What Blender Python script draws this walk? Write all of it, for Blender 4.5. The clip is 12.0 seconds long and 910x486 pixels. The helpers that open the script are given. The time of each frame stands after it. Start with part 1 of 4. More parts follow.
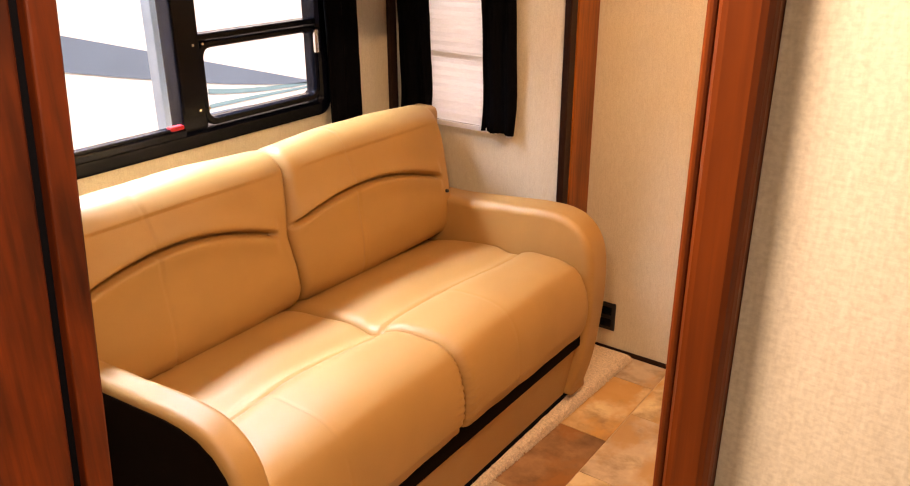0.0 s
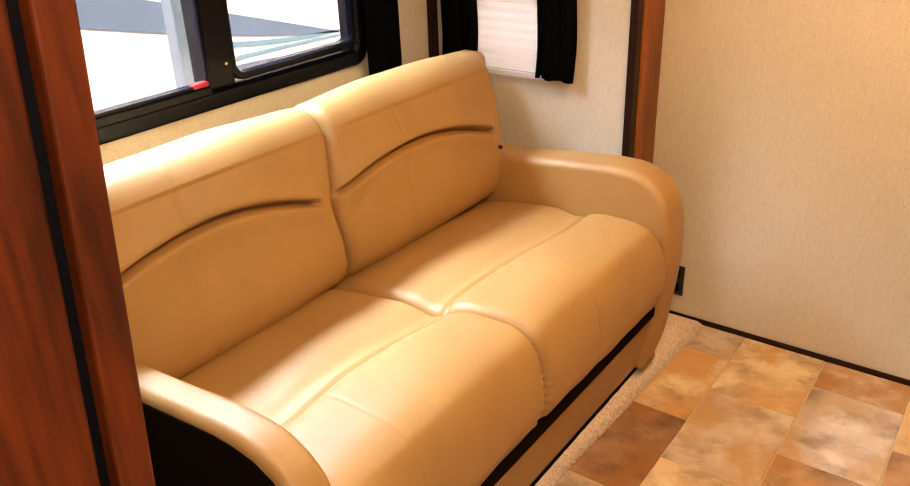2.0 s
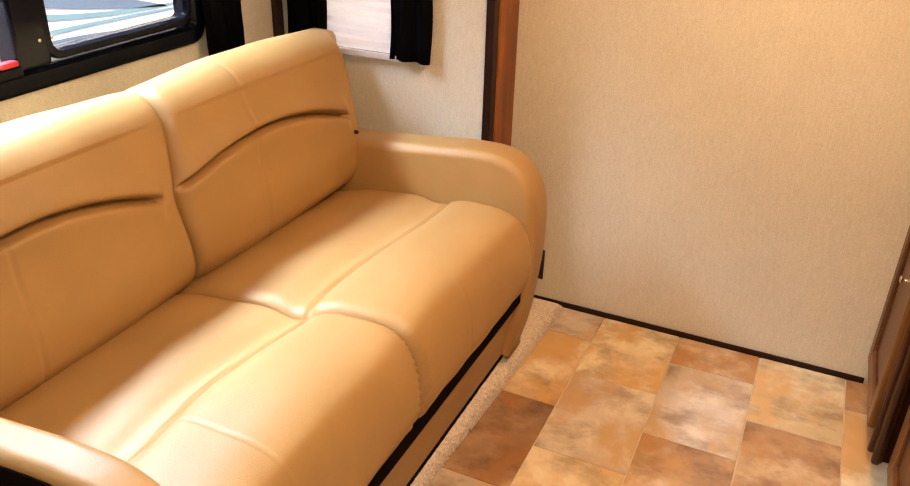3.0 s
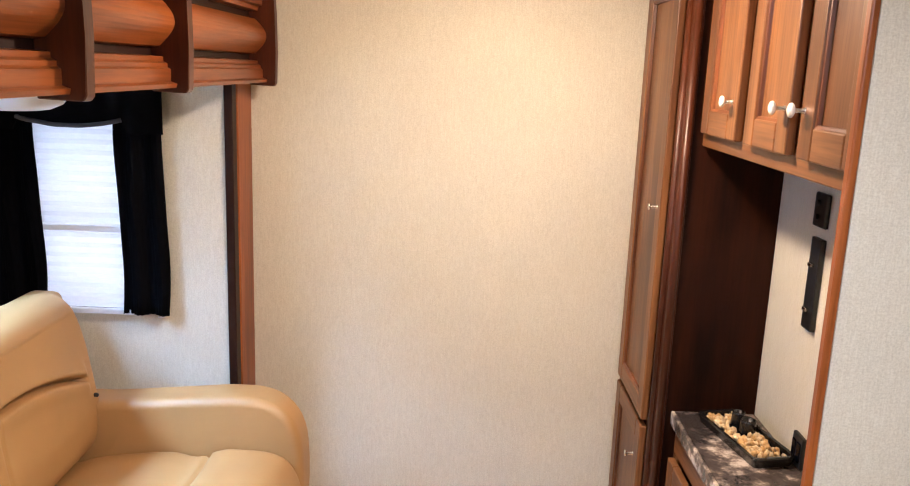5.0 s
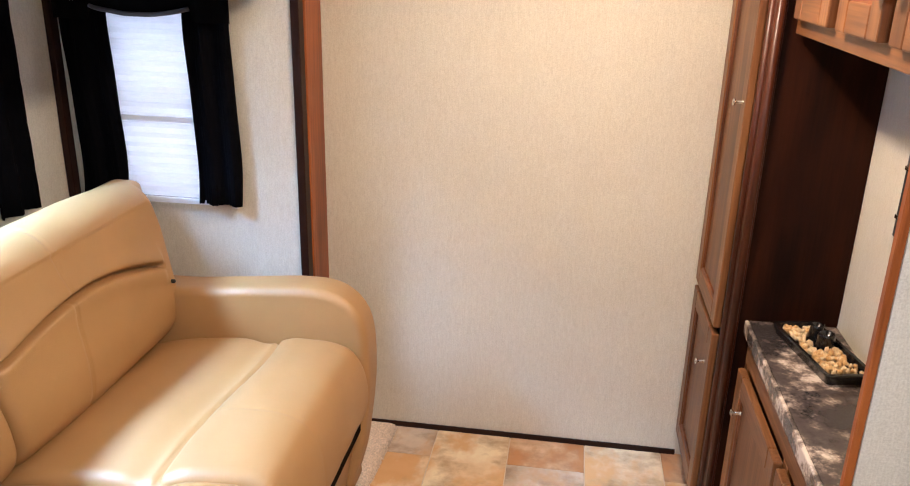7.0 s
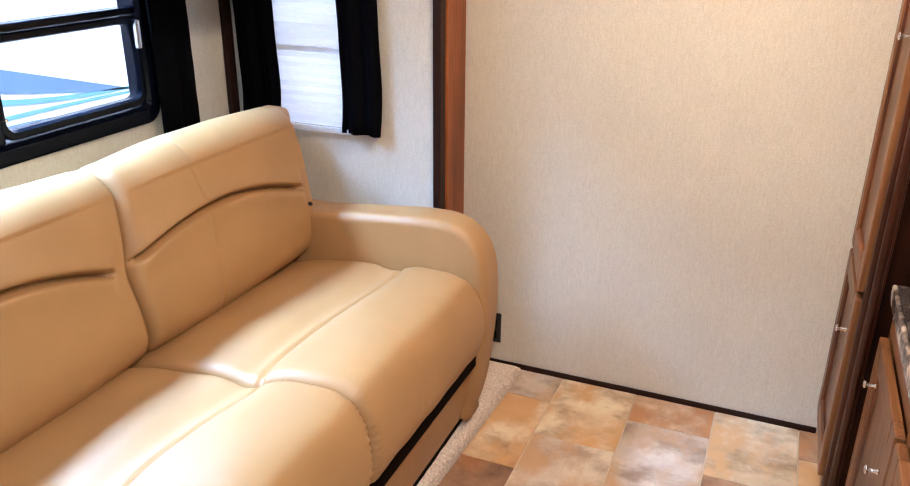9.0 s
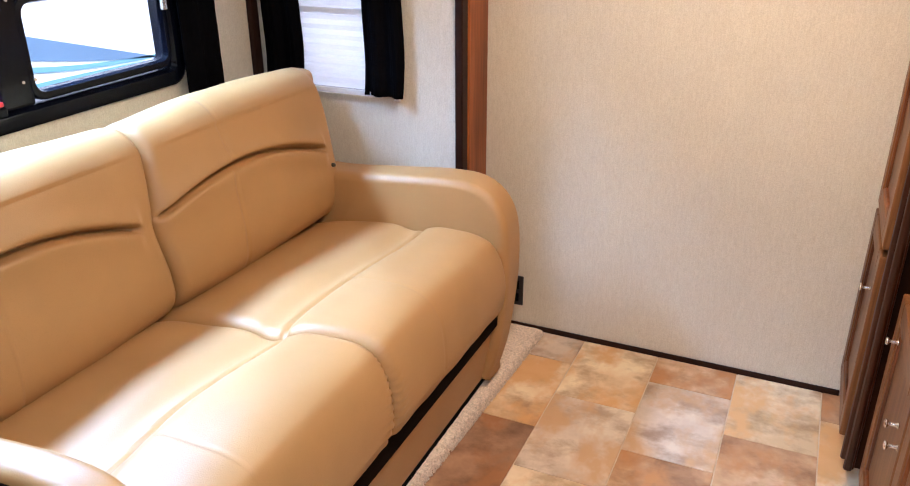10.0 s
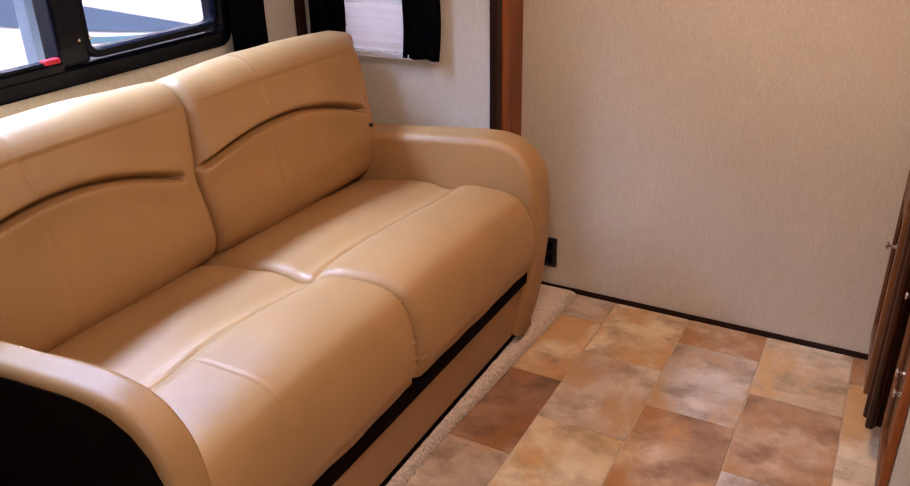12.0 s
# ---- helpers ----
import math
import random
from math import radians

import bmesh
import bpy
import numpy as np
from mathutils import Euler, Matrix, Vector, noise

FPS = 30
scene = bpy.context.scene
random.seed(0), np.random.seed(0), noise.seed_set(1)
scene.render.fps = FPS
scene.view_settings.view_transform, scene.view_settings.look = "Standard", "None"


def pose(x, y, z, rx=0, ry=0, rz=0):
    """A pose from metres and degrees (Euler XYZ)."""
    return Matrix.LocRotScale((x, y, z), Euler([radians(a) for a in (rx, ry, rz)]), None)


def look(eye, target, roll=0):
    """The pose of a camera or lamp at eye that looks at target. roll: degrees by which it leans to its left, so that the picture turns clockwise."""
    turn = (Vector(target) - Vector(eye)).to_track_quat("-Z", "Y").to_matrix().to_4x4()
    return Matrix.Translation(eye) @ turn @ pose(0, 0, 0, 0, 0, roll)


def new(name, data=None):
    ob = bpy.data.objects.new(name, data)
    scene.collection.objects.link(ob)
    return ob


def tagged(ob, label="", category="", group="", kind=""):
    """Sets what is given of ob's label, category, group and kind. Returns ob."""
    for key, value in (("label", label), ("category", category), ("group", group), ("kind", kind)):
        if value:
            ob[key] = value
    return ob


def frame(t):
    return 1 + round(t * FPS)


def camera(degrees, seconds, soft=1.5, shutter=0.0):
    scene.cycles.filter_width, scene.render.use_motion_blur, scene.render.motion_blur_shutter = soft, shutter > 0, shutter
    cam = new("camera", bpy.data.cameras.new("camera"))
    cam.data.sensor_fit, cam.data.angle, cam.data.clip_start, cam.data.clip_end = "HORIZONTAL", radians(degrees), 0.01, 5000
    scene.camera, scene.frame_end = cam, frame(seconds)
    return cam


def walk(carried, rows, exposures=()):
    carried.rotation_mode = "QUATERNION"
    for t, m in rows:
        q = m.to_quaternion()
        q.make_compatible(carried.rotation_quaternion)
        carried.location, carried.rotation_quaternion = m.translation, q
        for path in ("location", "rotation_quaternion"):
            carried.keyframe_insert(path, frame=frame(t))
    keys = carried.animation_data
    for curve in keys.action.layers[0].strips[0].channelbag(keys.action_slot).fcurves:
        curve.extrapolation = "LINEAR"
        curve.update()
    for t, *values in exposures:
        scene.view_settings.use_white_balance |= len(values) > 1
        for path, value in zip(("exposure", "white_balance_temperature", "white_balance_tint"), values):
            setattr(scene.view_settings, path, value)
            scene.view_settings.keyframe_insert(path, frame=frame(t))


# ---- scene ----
cam = camera(58.8, 12.0, 1.1)
PATH = [
    (0, (-0.226, 0.336, 1.514), (-1.311, 1.833, 0.75), -0.1),
    (0.5, (-0.285, 0.315, 1.542), (-1.334, 1.757, 0.637), -1.7),
    (1, (-0.387, 0.344, 1.497), (-1.419, 1.809, 0.608), -1.6),
    (1.5, (-0.457, 0.372, 1.472), (-1.48, 1.848, 0.591), -1.3),
    (2, (-0.485, 0.465, 1.446), (-1.564, 1.905, 0.574), -2.0),
    (2.5, (-0.522, 0.529, 1.43), (-1.536, 2.014, 0.556), -1.1),
    (3, (-0.591, 0.533, 1.423), (-1.322, 2.152, 0.505), 1.6),
    (3.2, (-0.64, 0.52, 1.422), (-1.216, 2.189, 0.483), 2.8),
    (4.8, (-0.792, 0.395, 1.486), (-0.82, 2.344, 1.041), 2.6),
    (5, (-0.789, 0.399, 1.525), (-0.808, 2.354, 1.105), 2.2),
    (5.5, (-0.78, 0.424, 1.588), (-0.795, 2.379, 1.164), 1.3),
    (6, (-0.794, 0.434, 1.541), (-0.81, 2.379, 1.077), 1.4),
    (6.5, (-0.739, 0.45, 1.533), (-0.861, 2.352, 0.927), 1.0),
    (7, (-0.69, 0.469, 1.516), (-0.955, 2.332, 0.839), 1.4),
    (8.8, (-0.508, 0.51, 1.426), (-1.202, 2.235, 0.689), 0.5),
    (9, (-0.517, 0.508, 1.432), (-1.221, 2.22, 0.674), 0.5),
    (9.5, (-0.506, 0.502, 1.411), (-1.245, 2.188, 0.629), 0.1),
    (10, (-0.496, 0.487, 1.398), (-1.249, 2.152, 0.584), -0.2),
    (10.5, (-0.486, 0.467, 1.384), (-1.253, 2.111, 0.542), -0.4),
    (11, (-0.458, 0.446, 1.369), (-1.252, 2.065, 0.504), -0.7),
    (11.5, (-0.425, 0.434, 1.364), (-1.251, 2.028, 0.482), -1.0),
    (12, (-0.39, 0.437, 1.361), (-1.262, 2.022, 0.509), -1.2),
]
EXPOSURE = [(0.0, 0.98, 10000, 36), (0.5, 0.96, 11000, 37), (1.5, 1.05, 10000, 31), (2.5, 1.06, 8600, 27), (3.2, 1.12, 7900, 24), (4.8, 1.35, 5400, 17), (7.2, 1.24, 5400, 18), (9.0, 1.28, 5250, 18), (10.5, 1.06, 5650, 23), (11.2, 0.68, 5900, 30), (12.0, 0.40, 6300, 38)]
walk(cam, [(t, look(eye, target, roll)) for t, eye, target, roll in PATH], EXPOSURE)

# ---- world and lights ----
world = bpy.data.worlds.new("world")
scene.world = world
world.use_nodes = True
wn = world.node_tree.nodes
sky = wn.new("ShaderNodeTexSky")
sky.sky_type = "NISHITA"
sky.sun_disc = False
sky.sun_elevation, sky.sun_rotation = radians(54), radians(78)
world.node_tree.links.new(sky.outputs[0], wn["Background"].inputs[0])
wn["Background"].inputs[1].default_value = 0.15


def lamp(name, kind, energy, colour, m, size=0.2, size_y=0.0):
    data = bpy.data.lights.new(name, kind)
    data.energy, data.color = energy, colour
    if kind == "AREA":
        data.size = size
        if size_y:
            data.shape, data.size_y = "RECTANGLE", size_y
        else:
            data.shape = "DISK"
    if kind == "POINT":
        data.shadow_soft_size = 0.02
    if kind == "SUN":
        data.angle = radians(size)
    ob = new(name, data)
    ob.matrix_world = m
    return ob


WARM = (1.0, 0.72, 0.42)
lamp("sun", "SUN", 3.4, (1.0, 0.97, 0.93), look((7, 1.5, 10), (0, 0, 0)), 10.0)
daylight = lamp("window_daylight", "AREA", 23.0, (0.44, 0.70, 1.0), look((-2.48, 1.56, 1.985), (-1.45, 1.50, 0.55)), 0.85, 0.36)
daylight.data.spread = radians(84)
lamp("small_window_daylight", "AREA", 0.75, (0.93, 0.96, 1.0), look((-1.85, 2.72, 1.1), (-1.85, 1.0, 1.1)), 0.3, 0.55)
lamp("room_ceiling_lamp", "POINT", 9.0, WARM, pose(-0.66, 1.98, 1.796))
lamp("room_ceiling_downlight", "AREA", 4.5, WARM, look((-0.66, 1.98, 1.802), (-0.66, 1.98, 0)), 0.15)
lamp("hall_ceiling_lamp", "AREA", 8.2, (0.98, 0.94, 0.85), look((-0.56, 0.57, 1.802), (-0.56, 0.57, 0)), 0.14)
# added fill that evens out the light on the hall partition
lamp("hall_side_fill", "AREA", 1.9, (0.80, 0.91, 1.0), look((0.22, -0.15, 1.802), (0.22, -0.15, 0)), 0.16)


# ---- materials ----
def node_material(name):
    m = bpy.data.materials.new(name)
    m.use_nodes = True
    nt = m.node_tree
    b = nt.nodes["Principled BSDF"]
    return m, nt, b


def mapped_noise(nt, scale, noise_scale, detail=4.0, random_shift=False, rough=0.55):
    tc = nt.nodes.new("ShaderNodeTexCoord")
    mp = nt.nodes.new("ShaderNodeMapping")
    mp.inputs["Scale"].default_value = scale
    source = tc.outputs["Object"]
    if random_shift:
        info = nt.nodes.new("ShaderNodeObjectInfo")
        mul = nt.nodes.new("ShaderNodeMath")
        mul.operation = "MULTIPLY"
        mul.inputs[1].default_value = 37.0
        nt.links.new(info.outputs["Random"], mul.inputs[0])
        add = nt.nodes.new("ShaderNodeVectorMath")
        add.operation = "ADD"
        nt.links.new(source, add.inputs[0])
        nt.links.new(mul.outputs[0], add.inputs[1])
        source = add.outputs[0]
    nt.links.new(source, mp.inputs["Vector"])
    n = nt.nodes.new("ShaderNodeTexNoise")
    n.inputs["Scale"].default_value = noise_scale
    n.inputs["Detail"].default_value = detail
    n.inputs["Roughness"].default_value = rough
    nt.links.new(mp.outputs[0], n.inputs["Vector"])
    return n.outputs["Fac"]


def ramp(nt, fac, stops):
    r = nt.nodes.new("ShaderNodeValToRGB")
    el = r.color_ramp.elements
    while len(el) < len(stops):
        el.new(0.5)
    for e, (p, c) in zip(el, stops):
        e.position, e.color = p, (*c, 1.0)
    nt.links.new(fac, r.inputs[0])
    return r.outputs[0]


def blend(nt, a, b, fac, mode="MIX"):
    mx = nt.nodes.new("ShaderNodeMix")
    mx.data_type, mx.blend_type = "RGBA", mode
    for sock, v in ((mx.inputs[6], a), (mx.inputs[7], b), (mx.inputs[0], fac)):
        if isinstance(v, (int, float)):
            sock.default_value = v
        elif isinstance(v, tuple):
            sock.default_value = (*v, 1.0)
        else:
            nt.links.new(v, sock)
    return mx.outputs[2]


def add_bump(nt, b, height, strength, distance=0.002):
    bp = nt.nodes.new("ShaderNodeBump")
    bp.inputs["Strength"].default_value = strength
    bp.inputs["Distance"].default_value = distance
    nt.links.new(height, bp.inputs["Height"])
    nt.links.new(bp.outputs[0], b.inputs["Normal"])


def plain(name, colour, rough=0.5, metal=0.0, vary=0.12, noise_scale=18.0, bump=0.1, shine=0.5):
    m, nt, b = node_material(name)
    f = mapped_noise(nt, (1, 1, 1), noise_scale)
    dark = tuple(c * (1 - vary) for c in colour)
    light = tuple(min(1.0, c * (1 + vary)) for c in colour)
    nt.links.new(ramp(nt, f, [(0.3, dark), (0.7, light)]), b.inputs["Base Color"])
    b.inputs["Roughness"].default_value = rough
    b.inputs["Metallic"].default_value = metal
    b.inputs["Specular IOR Level"].default_value = shine
    if bump:
        add_bump(nt, b, mapped_noise(nt, (1, 1, 1), noise_scale * 12), bump, 0.001)
    return m


def vinyl_leather(name, colour):
    m, nt, b = node_material(name)
    big = mapped_noise(nt, (1, 1, 1), 5.0, 3)
    fine = mapped_noise(nt, (1, 1, 1), 420.0, 2)
    c = ramp(nt, big, [(0.3, tuple(v * 0.92 for v in colour)), (0.72, tuple(v * 1.06 for v in colour))])
    c = blend(nt, c, tuple(v * 0.82 for v in colour), ramp(nt, fine, [(0.55, (0, 0, 0)), (0.75, (0.5, 0.5, 0.5))]))
    nt.links.new(c, b.inputs["Base Color"])
    b.inputs["Roughness"].default_value = 0.52
    b.inputs["Specular IOR Level"].default_value = 0.7
    add_bump(nt, b, fine, 0.3, 0.001)
    return m


def wallpaper(name, c1, c2):
    m, nt, b = node_material(name)
    up = mapped_noise(nt, (430, 430, 30), 1.0, 3)
    side = mapped_noise(nt, (110, 110, 600), 1.0, 3)
    cloud = mapped_noise(nt, (1, 1, 1), 2.2, 3)
    weave = blend(nt, up, side, 0.45)
    c = ramp(nt, weave, [(0.36, c1), (0.62, c2)])
    grain = mapped_noise(nt, (1, 1, 1), 330.0, 2)
    c = blend(nt, c, ramp(nt, grain, [(0.35, (0.84, 0.83, 0.82)), (0.6, (1, 1, 1))]), 0.8, "MULTIPLY")
    c = blend(nt, c, (0.92, 0.92, 0.93), ramp(nt, cloud, [(0.35, (0, 0, 0)), (0.7, (1, 1, 1))]), "MULTIPLY")
    nt.links.new(c, b.inputs["Base Color"])
    b.inputs["Roughness"].default_value = 0.62
    add_bump(nt, b, weave, 0.22, 0.0008)
    return m


def wood(name, dark, light, axis, rough=0.34, figure=1.0, coat=0.15):
    """axis: the way of the grain, 0 to 2."""
    m, nt, b = node_material(name)
    broad = [9.0 * figure] * 3
    broad[axis] = 1.6 * figure
    fine = [150.0] * 3
    fine[axis] = 5.0
    f1 = mapped_noise(nt, tuple(broad), 1.0, 5, True)
    f2 = mapped_noise(nt, tuple(fine), 1.0, 3, True)
    mid = tuple((a + c) / 2 for a, c in zip(dark, light))
    c = ramp(nt, f1, [(0.28, dark), (0.5, mid), (0.72, light)])
    c = blend(nt, c, ramp(nt, f2, [(0.35, (0.55, 0.5, 0.45)), (0.6, (1.0, 1.0, 1.0))]), 0.7, "MULTIPLY")
    nt.links.new(c, b.inputs["Base Color"])
    b.inputs["Roughness"].default_value = rough
    b.inputs["Coat Weight"].default_value = coat
    b.inputs["Specular IOR Level"].default_value = 0.3
    b.inputs["Coat Roughness"].default_value = 0.25
    add_bump(nt, b, f2, 0.12, 0.0006)
    return m


def stone_tile(name, c1, c2, c3):
    m, nt, b = node_material(name)
    cloud = mapped_noise(nt, (1, 1, 1), 3.6, 5, True, 0.6)
    mottle = mapped_noise(nt, (1, 1.3, 1), 9.0, 8, True, 0.6)
    rust = mapped_noise(nt, (1.3, 0.8, 1), 5.0, 4, True, 0.6)
    c = ramp(nt, cloud, [(0.39, c1), (0.5, c2), (0.61, c3)])
    c = blend(nt, c, ramp(nt, mottle, [(0.34, (0.50, 0.39, 0.31)), (0.54, (1, 1, 1))]), 0.82, "MULTIPLY")
    c = blend(nt, c, tuple(v * k for v, k in zip(c2, (0.88, 0.66, 0.42))), ramp(nt, rust, [(0.49, (0, 0, 0)), (0.61, (0.9, 0.9, 0.9))]))
    nt.links.new(c, b.inputs["Base Color"])
    b.inputs["Roughness"].default_value = 0.52
    add_bump(nt, b, mottle, 0.08, 0.0006)
    return m


def laminate_stone(name, pale):
    """Dark laminate with cream veins; pale, 0 to 1, says how much of it is vein."""
    m, nt, b = node_material(name)
    warp = mapped_noise(nt, (1, 1, 1), 6.0, 5, False, 0.7)
    blotch = mapped_noise(nt, (1, 1, 1), 14.0, 7, False, 0.7)
    o = 0.14 * pale
    c = ramp(nt, blotch, [(0.36 - o, (0.040, 0.031, 0.028)), (0.49 - o, (0.085, 0.068, 0.060)), (0.55 - o, (0.26, 0.20, 0.16)), (0.62 - o, (0.64, 0.53, 0.43))])
    c2 = ramp(nt, warp, [(0.40, (0.040, 0.032, 0.031)), (0.6, (0.13, 0.10, 0.088))])
    c = blend(nt, c2, c, ramp(nt, warp, [(0.43 - 2 * o, (0, 0, 0)), (0.54 - o, (1, 1, 1))]))
    nt.links.new(c, b.inputs["Base Color"])
    b.inputs["Roughness"].default_value = 0.25
    return m


def translucent_cloth(name, colour):
    m, nt, b = node_material(name)
    f = mapped_noise(nt, (60, 60, 300), 1.0)
    c = ramp(nt, f, [(0.3, tuple(v * 0.94 for v in colour)), (0.7, colour)])
    nt.links.new(c, b.inputs["Base Color"])
    b.inputs["Roughness"].default_value = 0.8
    tr = nt.nodes.new("ShaderNodeBsdfTranslucent")
    nt.links.new(c, tr.inputs[0])
    mx = nt.nodes.new("ShaderNodeMixShader")
    mx.inputs[0].default_value = 0.55
    nt.links.new(b.outputs[0], mx.inputs[1])
    nt.links.new(tr.outputs[0], mx.inputs[2])
    nt.links.new(mx.outputs[0], nt.nodes["Material Output"].inputs[0])
    return m


def glass(name):
    m, nt, b = node_material(name)
    b.inputs["Base Color"].default_value = (0.97, 0.99, 1.0, 1)
    b.inputs["Roughness"].default_value = 0.0
    b.inputs["Transmission Weight"].default_value = 1.0
    b.inputs["IOR"].default_value = 1.1
    return m


def glowing(name, colour, strength):
    m, nt, b = node_material(name)
    b.inputs["Base Color"].default_value = (0.8, 0.8, 0.8, 1)
    b.inputs["Emission Color"].default_value = (*colour, 1)
    b.inputs["Emission Strength"].default_value = strength
    return m


UPHOLSTERY = vinyl_leather("beige_vinyl_upholstery", (0.405, 0.224, 0.075))
WALLPAPER = wallpaper("linen_wallpaper", (0.68, 0.62, 0.485), (0.77, 0.72, 0.59))
WOOD_Z = wood("cherry_wood_upright", (0.048, 0.011, 0.003), (0.28, 0.086, 0.020), 2, 0.42)
WOOD_Y = wood("cherry_wood_long", (0.10, 0.022, 0.004), (0.38, 0.110, 0.022), 1, 0.3, 0.8, 0.1)
WOOD_X = wood("cherry_wood_cross", (0.055, 0.013, 0.003), (0.28, 0.090, 0.021), 0)
CABINET_Z = wood("golden_cherry_upright", (0.080, 0.026, 0.007), (0.30, 0.128, 0.040), 2, 0.42, 0.8, 0.08)
CABINET_Y = wood("golden_cherry_cross", (0.080, 0.026, 0.007), (0.30, 0.128, 0.040), 1, 0.42, 0.8, 0.08)
# cherry of the cabinet bodies, darkened for the shade on their sides
WOOD_SHADED = wood("shaded_cherry_panel", (0.006, 0.0015, 0.0006), (0.042, 0.0095, 0.002), 2, 0.55, 1.0, 0.0)
WOOD_DOOR = wood("mottled_cherry_door", (0.008, 0.0016, 0.0006), (0.15, 0.024, 0.004), 2, 0.45, 2.4, 0.05)
WOOD_SHADED.node_tree.nodes["Principled BSDF"].inputs["Specular IOR Level"].default_value = 0.1
WOOD_CASING = wood("red_cherry_casing", (0.055, 0.010, 0.002), (0.24, 0.048, 0.008), 2, 0.4, 1.6, 0.05)
WOOD_TRIM = wood("orange_cherry_trim", (0.16, 0.036, 0.006), (0.42, 0.12, 0.022), 2, 0.4, 1.0, 0.03)
WOOD_BRACKET = wood("brown_cherry_bracket", (0.020, 0.004, 0.001), (0.10, 0.023, 0.005), 2, 0.38, 1.0, 0.05)
GROUT = plain("pale_joint", (0.66, 0.53, 0.37), 0.6)
DARK_TRIM = plain("dark_brown_trim", (0.020, 0.006, 0.003), 0.5, shine=0.2)
BLACK_PLASTIC = plain("black_plastic", (0.012, 0.012, 0.014), 0.35, bump=0.05)
# black curtain cloth; also blackens the shadow line below the sofa
BLACK_CLOTH_AND_SHADE = plain("black_cloth_and_shade", (0.0022, 0.0022, 0.003), 0.95, noise_scale=40, bump=0.4, shine=0.05)
GREY_PIPING = plain("grey_piping", (0.07, 0.065, 0.07), 0.8)
BLACK_FRAME = plain("black_aluminium", (0.002, 0.003, 0.008), 0.22, 0.0, bump=0.03, shine=0.18)
BLIND = translucent_cloth("white_pleated_cloth", (0.86, 0.86, 0.88))
WHITE_PLASTIC = plain("white_plastic", (0.78, 0.79, 0.82), 0.35, vary=0.04)
RED_PLASTIC = plain("red_plastic", (0.55, 0.02, 0.03), 0.4)
CHROME = plain("brushed_nickel", (0.72, 0.70, 0.66), 0.25, 1.0, 0.05)
PORCELAIN = plain("white_porcelain", (0.82, 0.78, 0.70), 0.18, vary=0.04, bump=0)
COUNTER = laminate_stone("dark_stone_laminate", 0.0)
COUNTER_EDGE = laminate_stone("pale_stone_edge", 0.45)
# dark side cloth of the arm; also colours in the shade under the seats
DARK_SIDE_AND_SHADE = plain("dark_brown_cloth_and_shade", (0.006, 0.003, 0.0018), 0.9, shine=0.04)
CARPET = plain("sand_carpet", (0.80, 0.67, 0.53), 0.95, vary=0.25, noise_scale=160, bump=0.8)
CEILING = plain("white_ceiling_panel", (0.78, 0.75, 0.68), 0.7, vary=0.04)
GLASS = glass("clear_glass")
BLACK_TRAY = plain("black_lacquer", (0.01, 0.009, 0.009), 0.2)
TILES = [stone_tile("tan_tile", (0.58, 0.38, 0.20), (0.76, 0.56, 0.33), (0.85, 0.71, 0.47)),
         stone_tile("beige_tile", (0.63, 0.47, 0.27), (0.79, 0.63, 0.42), (0.85, 0.75, 0.54)),
         stone_tile("grey_tile", (0.50, 0.40, 0.29), (0.65, 0.53, 0.41), (0.77, 0.67, 0.51)),
         stone_tile("brown_tile", (0.37, 0.20, 0.10), (0.56, 0.35, 0.19), (0.72, 0.52, 0.33)),
         stone_tile("umber_tile", (0.24, 0.13, 0.07), (0.39, 0.22, 0.12), (0.54, 0.36, 0.21))]


# ---- mesh helpers ----
def mesh_object(name, bm, material, smooth=False):
    me = bpy.data.meshes.new(name)
    bmesh.ops.recalc_face_normals(bm, faces=bm.faces)
    bm.to_mesh(me)
    bm.free()
    me.materials.append(material)
    if smooth:
        for p in me.polygons:
            p.use_smooth = True
    return new(name, me)


def thing(name, base, label, category, group="", kind=""):
    e = new(name)
    e.empty_display_size = 0.05
    e.location = base
    return tagged(e, label, category, group, kind)


def part(name, bm, material, parent, label="", smooth=False):
    ob = mesh_object(name, bm, material, smooth)
    ob.parent = parent
    base = Vector(parent.location)
    p = parent.parent
    while p:
        base += Vector(p.location)
        p = p.parent
    ob.matrix_parent_inverse = Matrix.Translation(-base)
    if label:
        tagged(ob, label)
    return ob


def box(x0, x1, y0, y1, z0, z1, bevel=0.0, bm=None, segments=2):
    bm = bm or bmesh.new()
    vs = [bm.verts.new((x, y, z)) for x in (x0, x1) for y in (y0, y1) for z in (z0, z1)]
    fs = [bm.faces.new([vs[i] for i in q]) for q in
          ((0, 1, 3, 2), (4, 6, 7, 5), (0, 4, 5, 1), (2, 3, 7, 6), (0, 2, 6, 4), (1, 5, 7, 3))]
    if bevel:
        edges = list({e for f in fs for e in f.edges})
        bmesh.ops.bevel(bm, geom=edges, offset=bevel, segments=segments, affect="EDGES", profile=0.5)
    return bm


def wall_box(name, ranges, material, label, bevel=0.0):
    return tagged(mesh_object(name, box(*ranges, bevel), material), label, "wall", kind="structure")


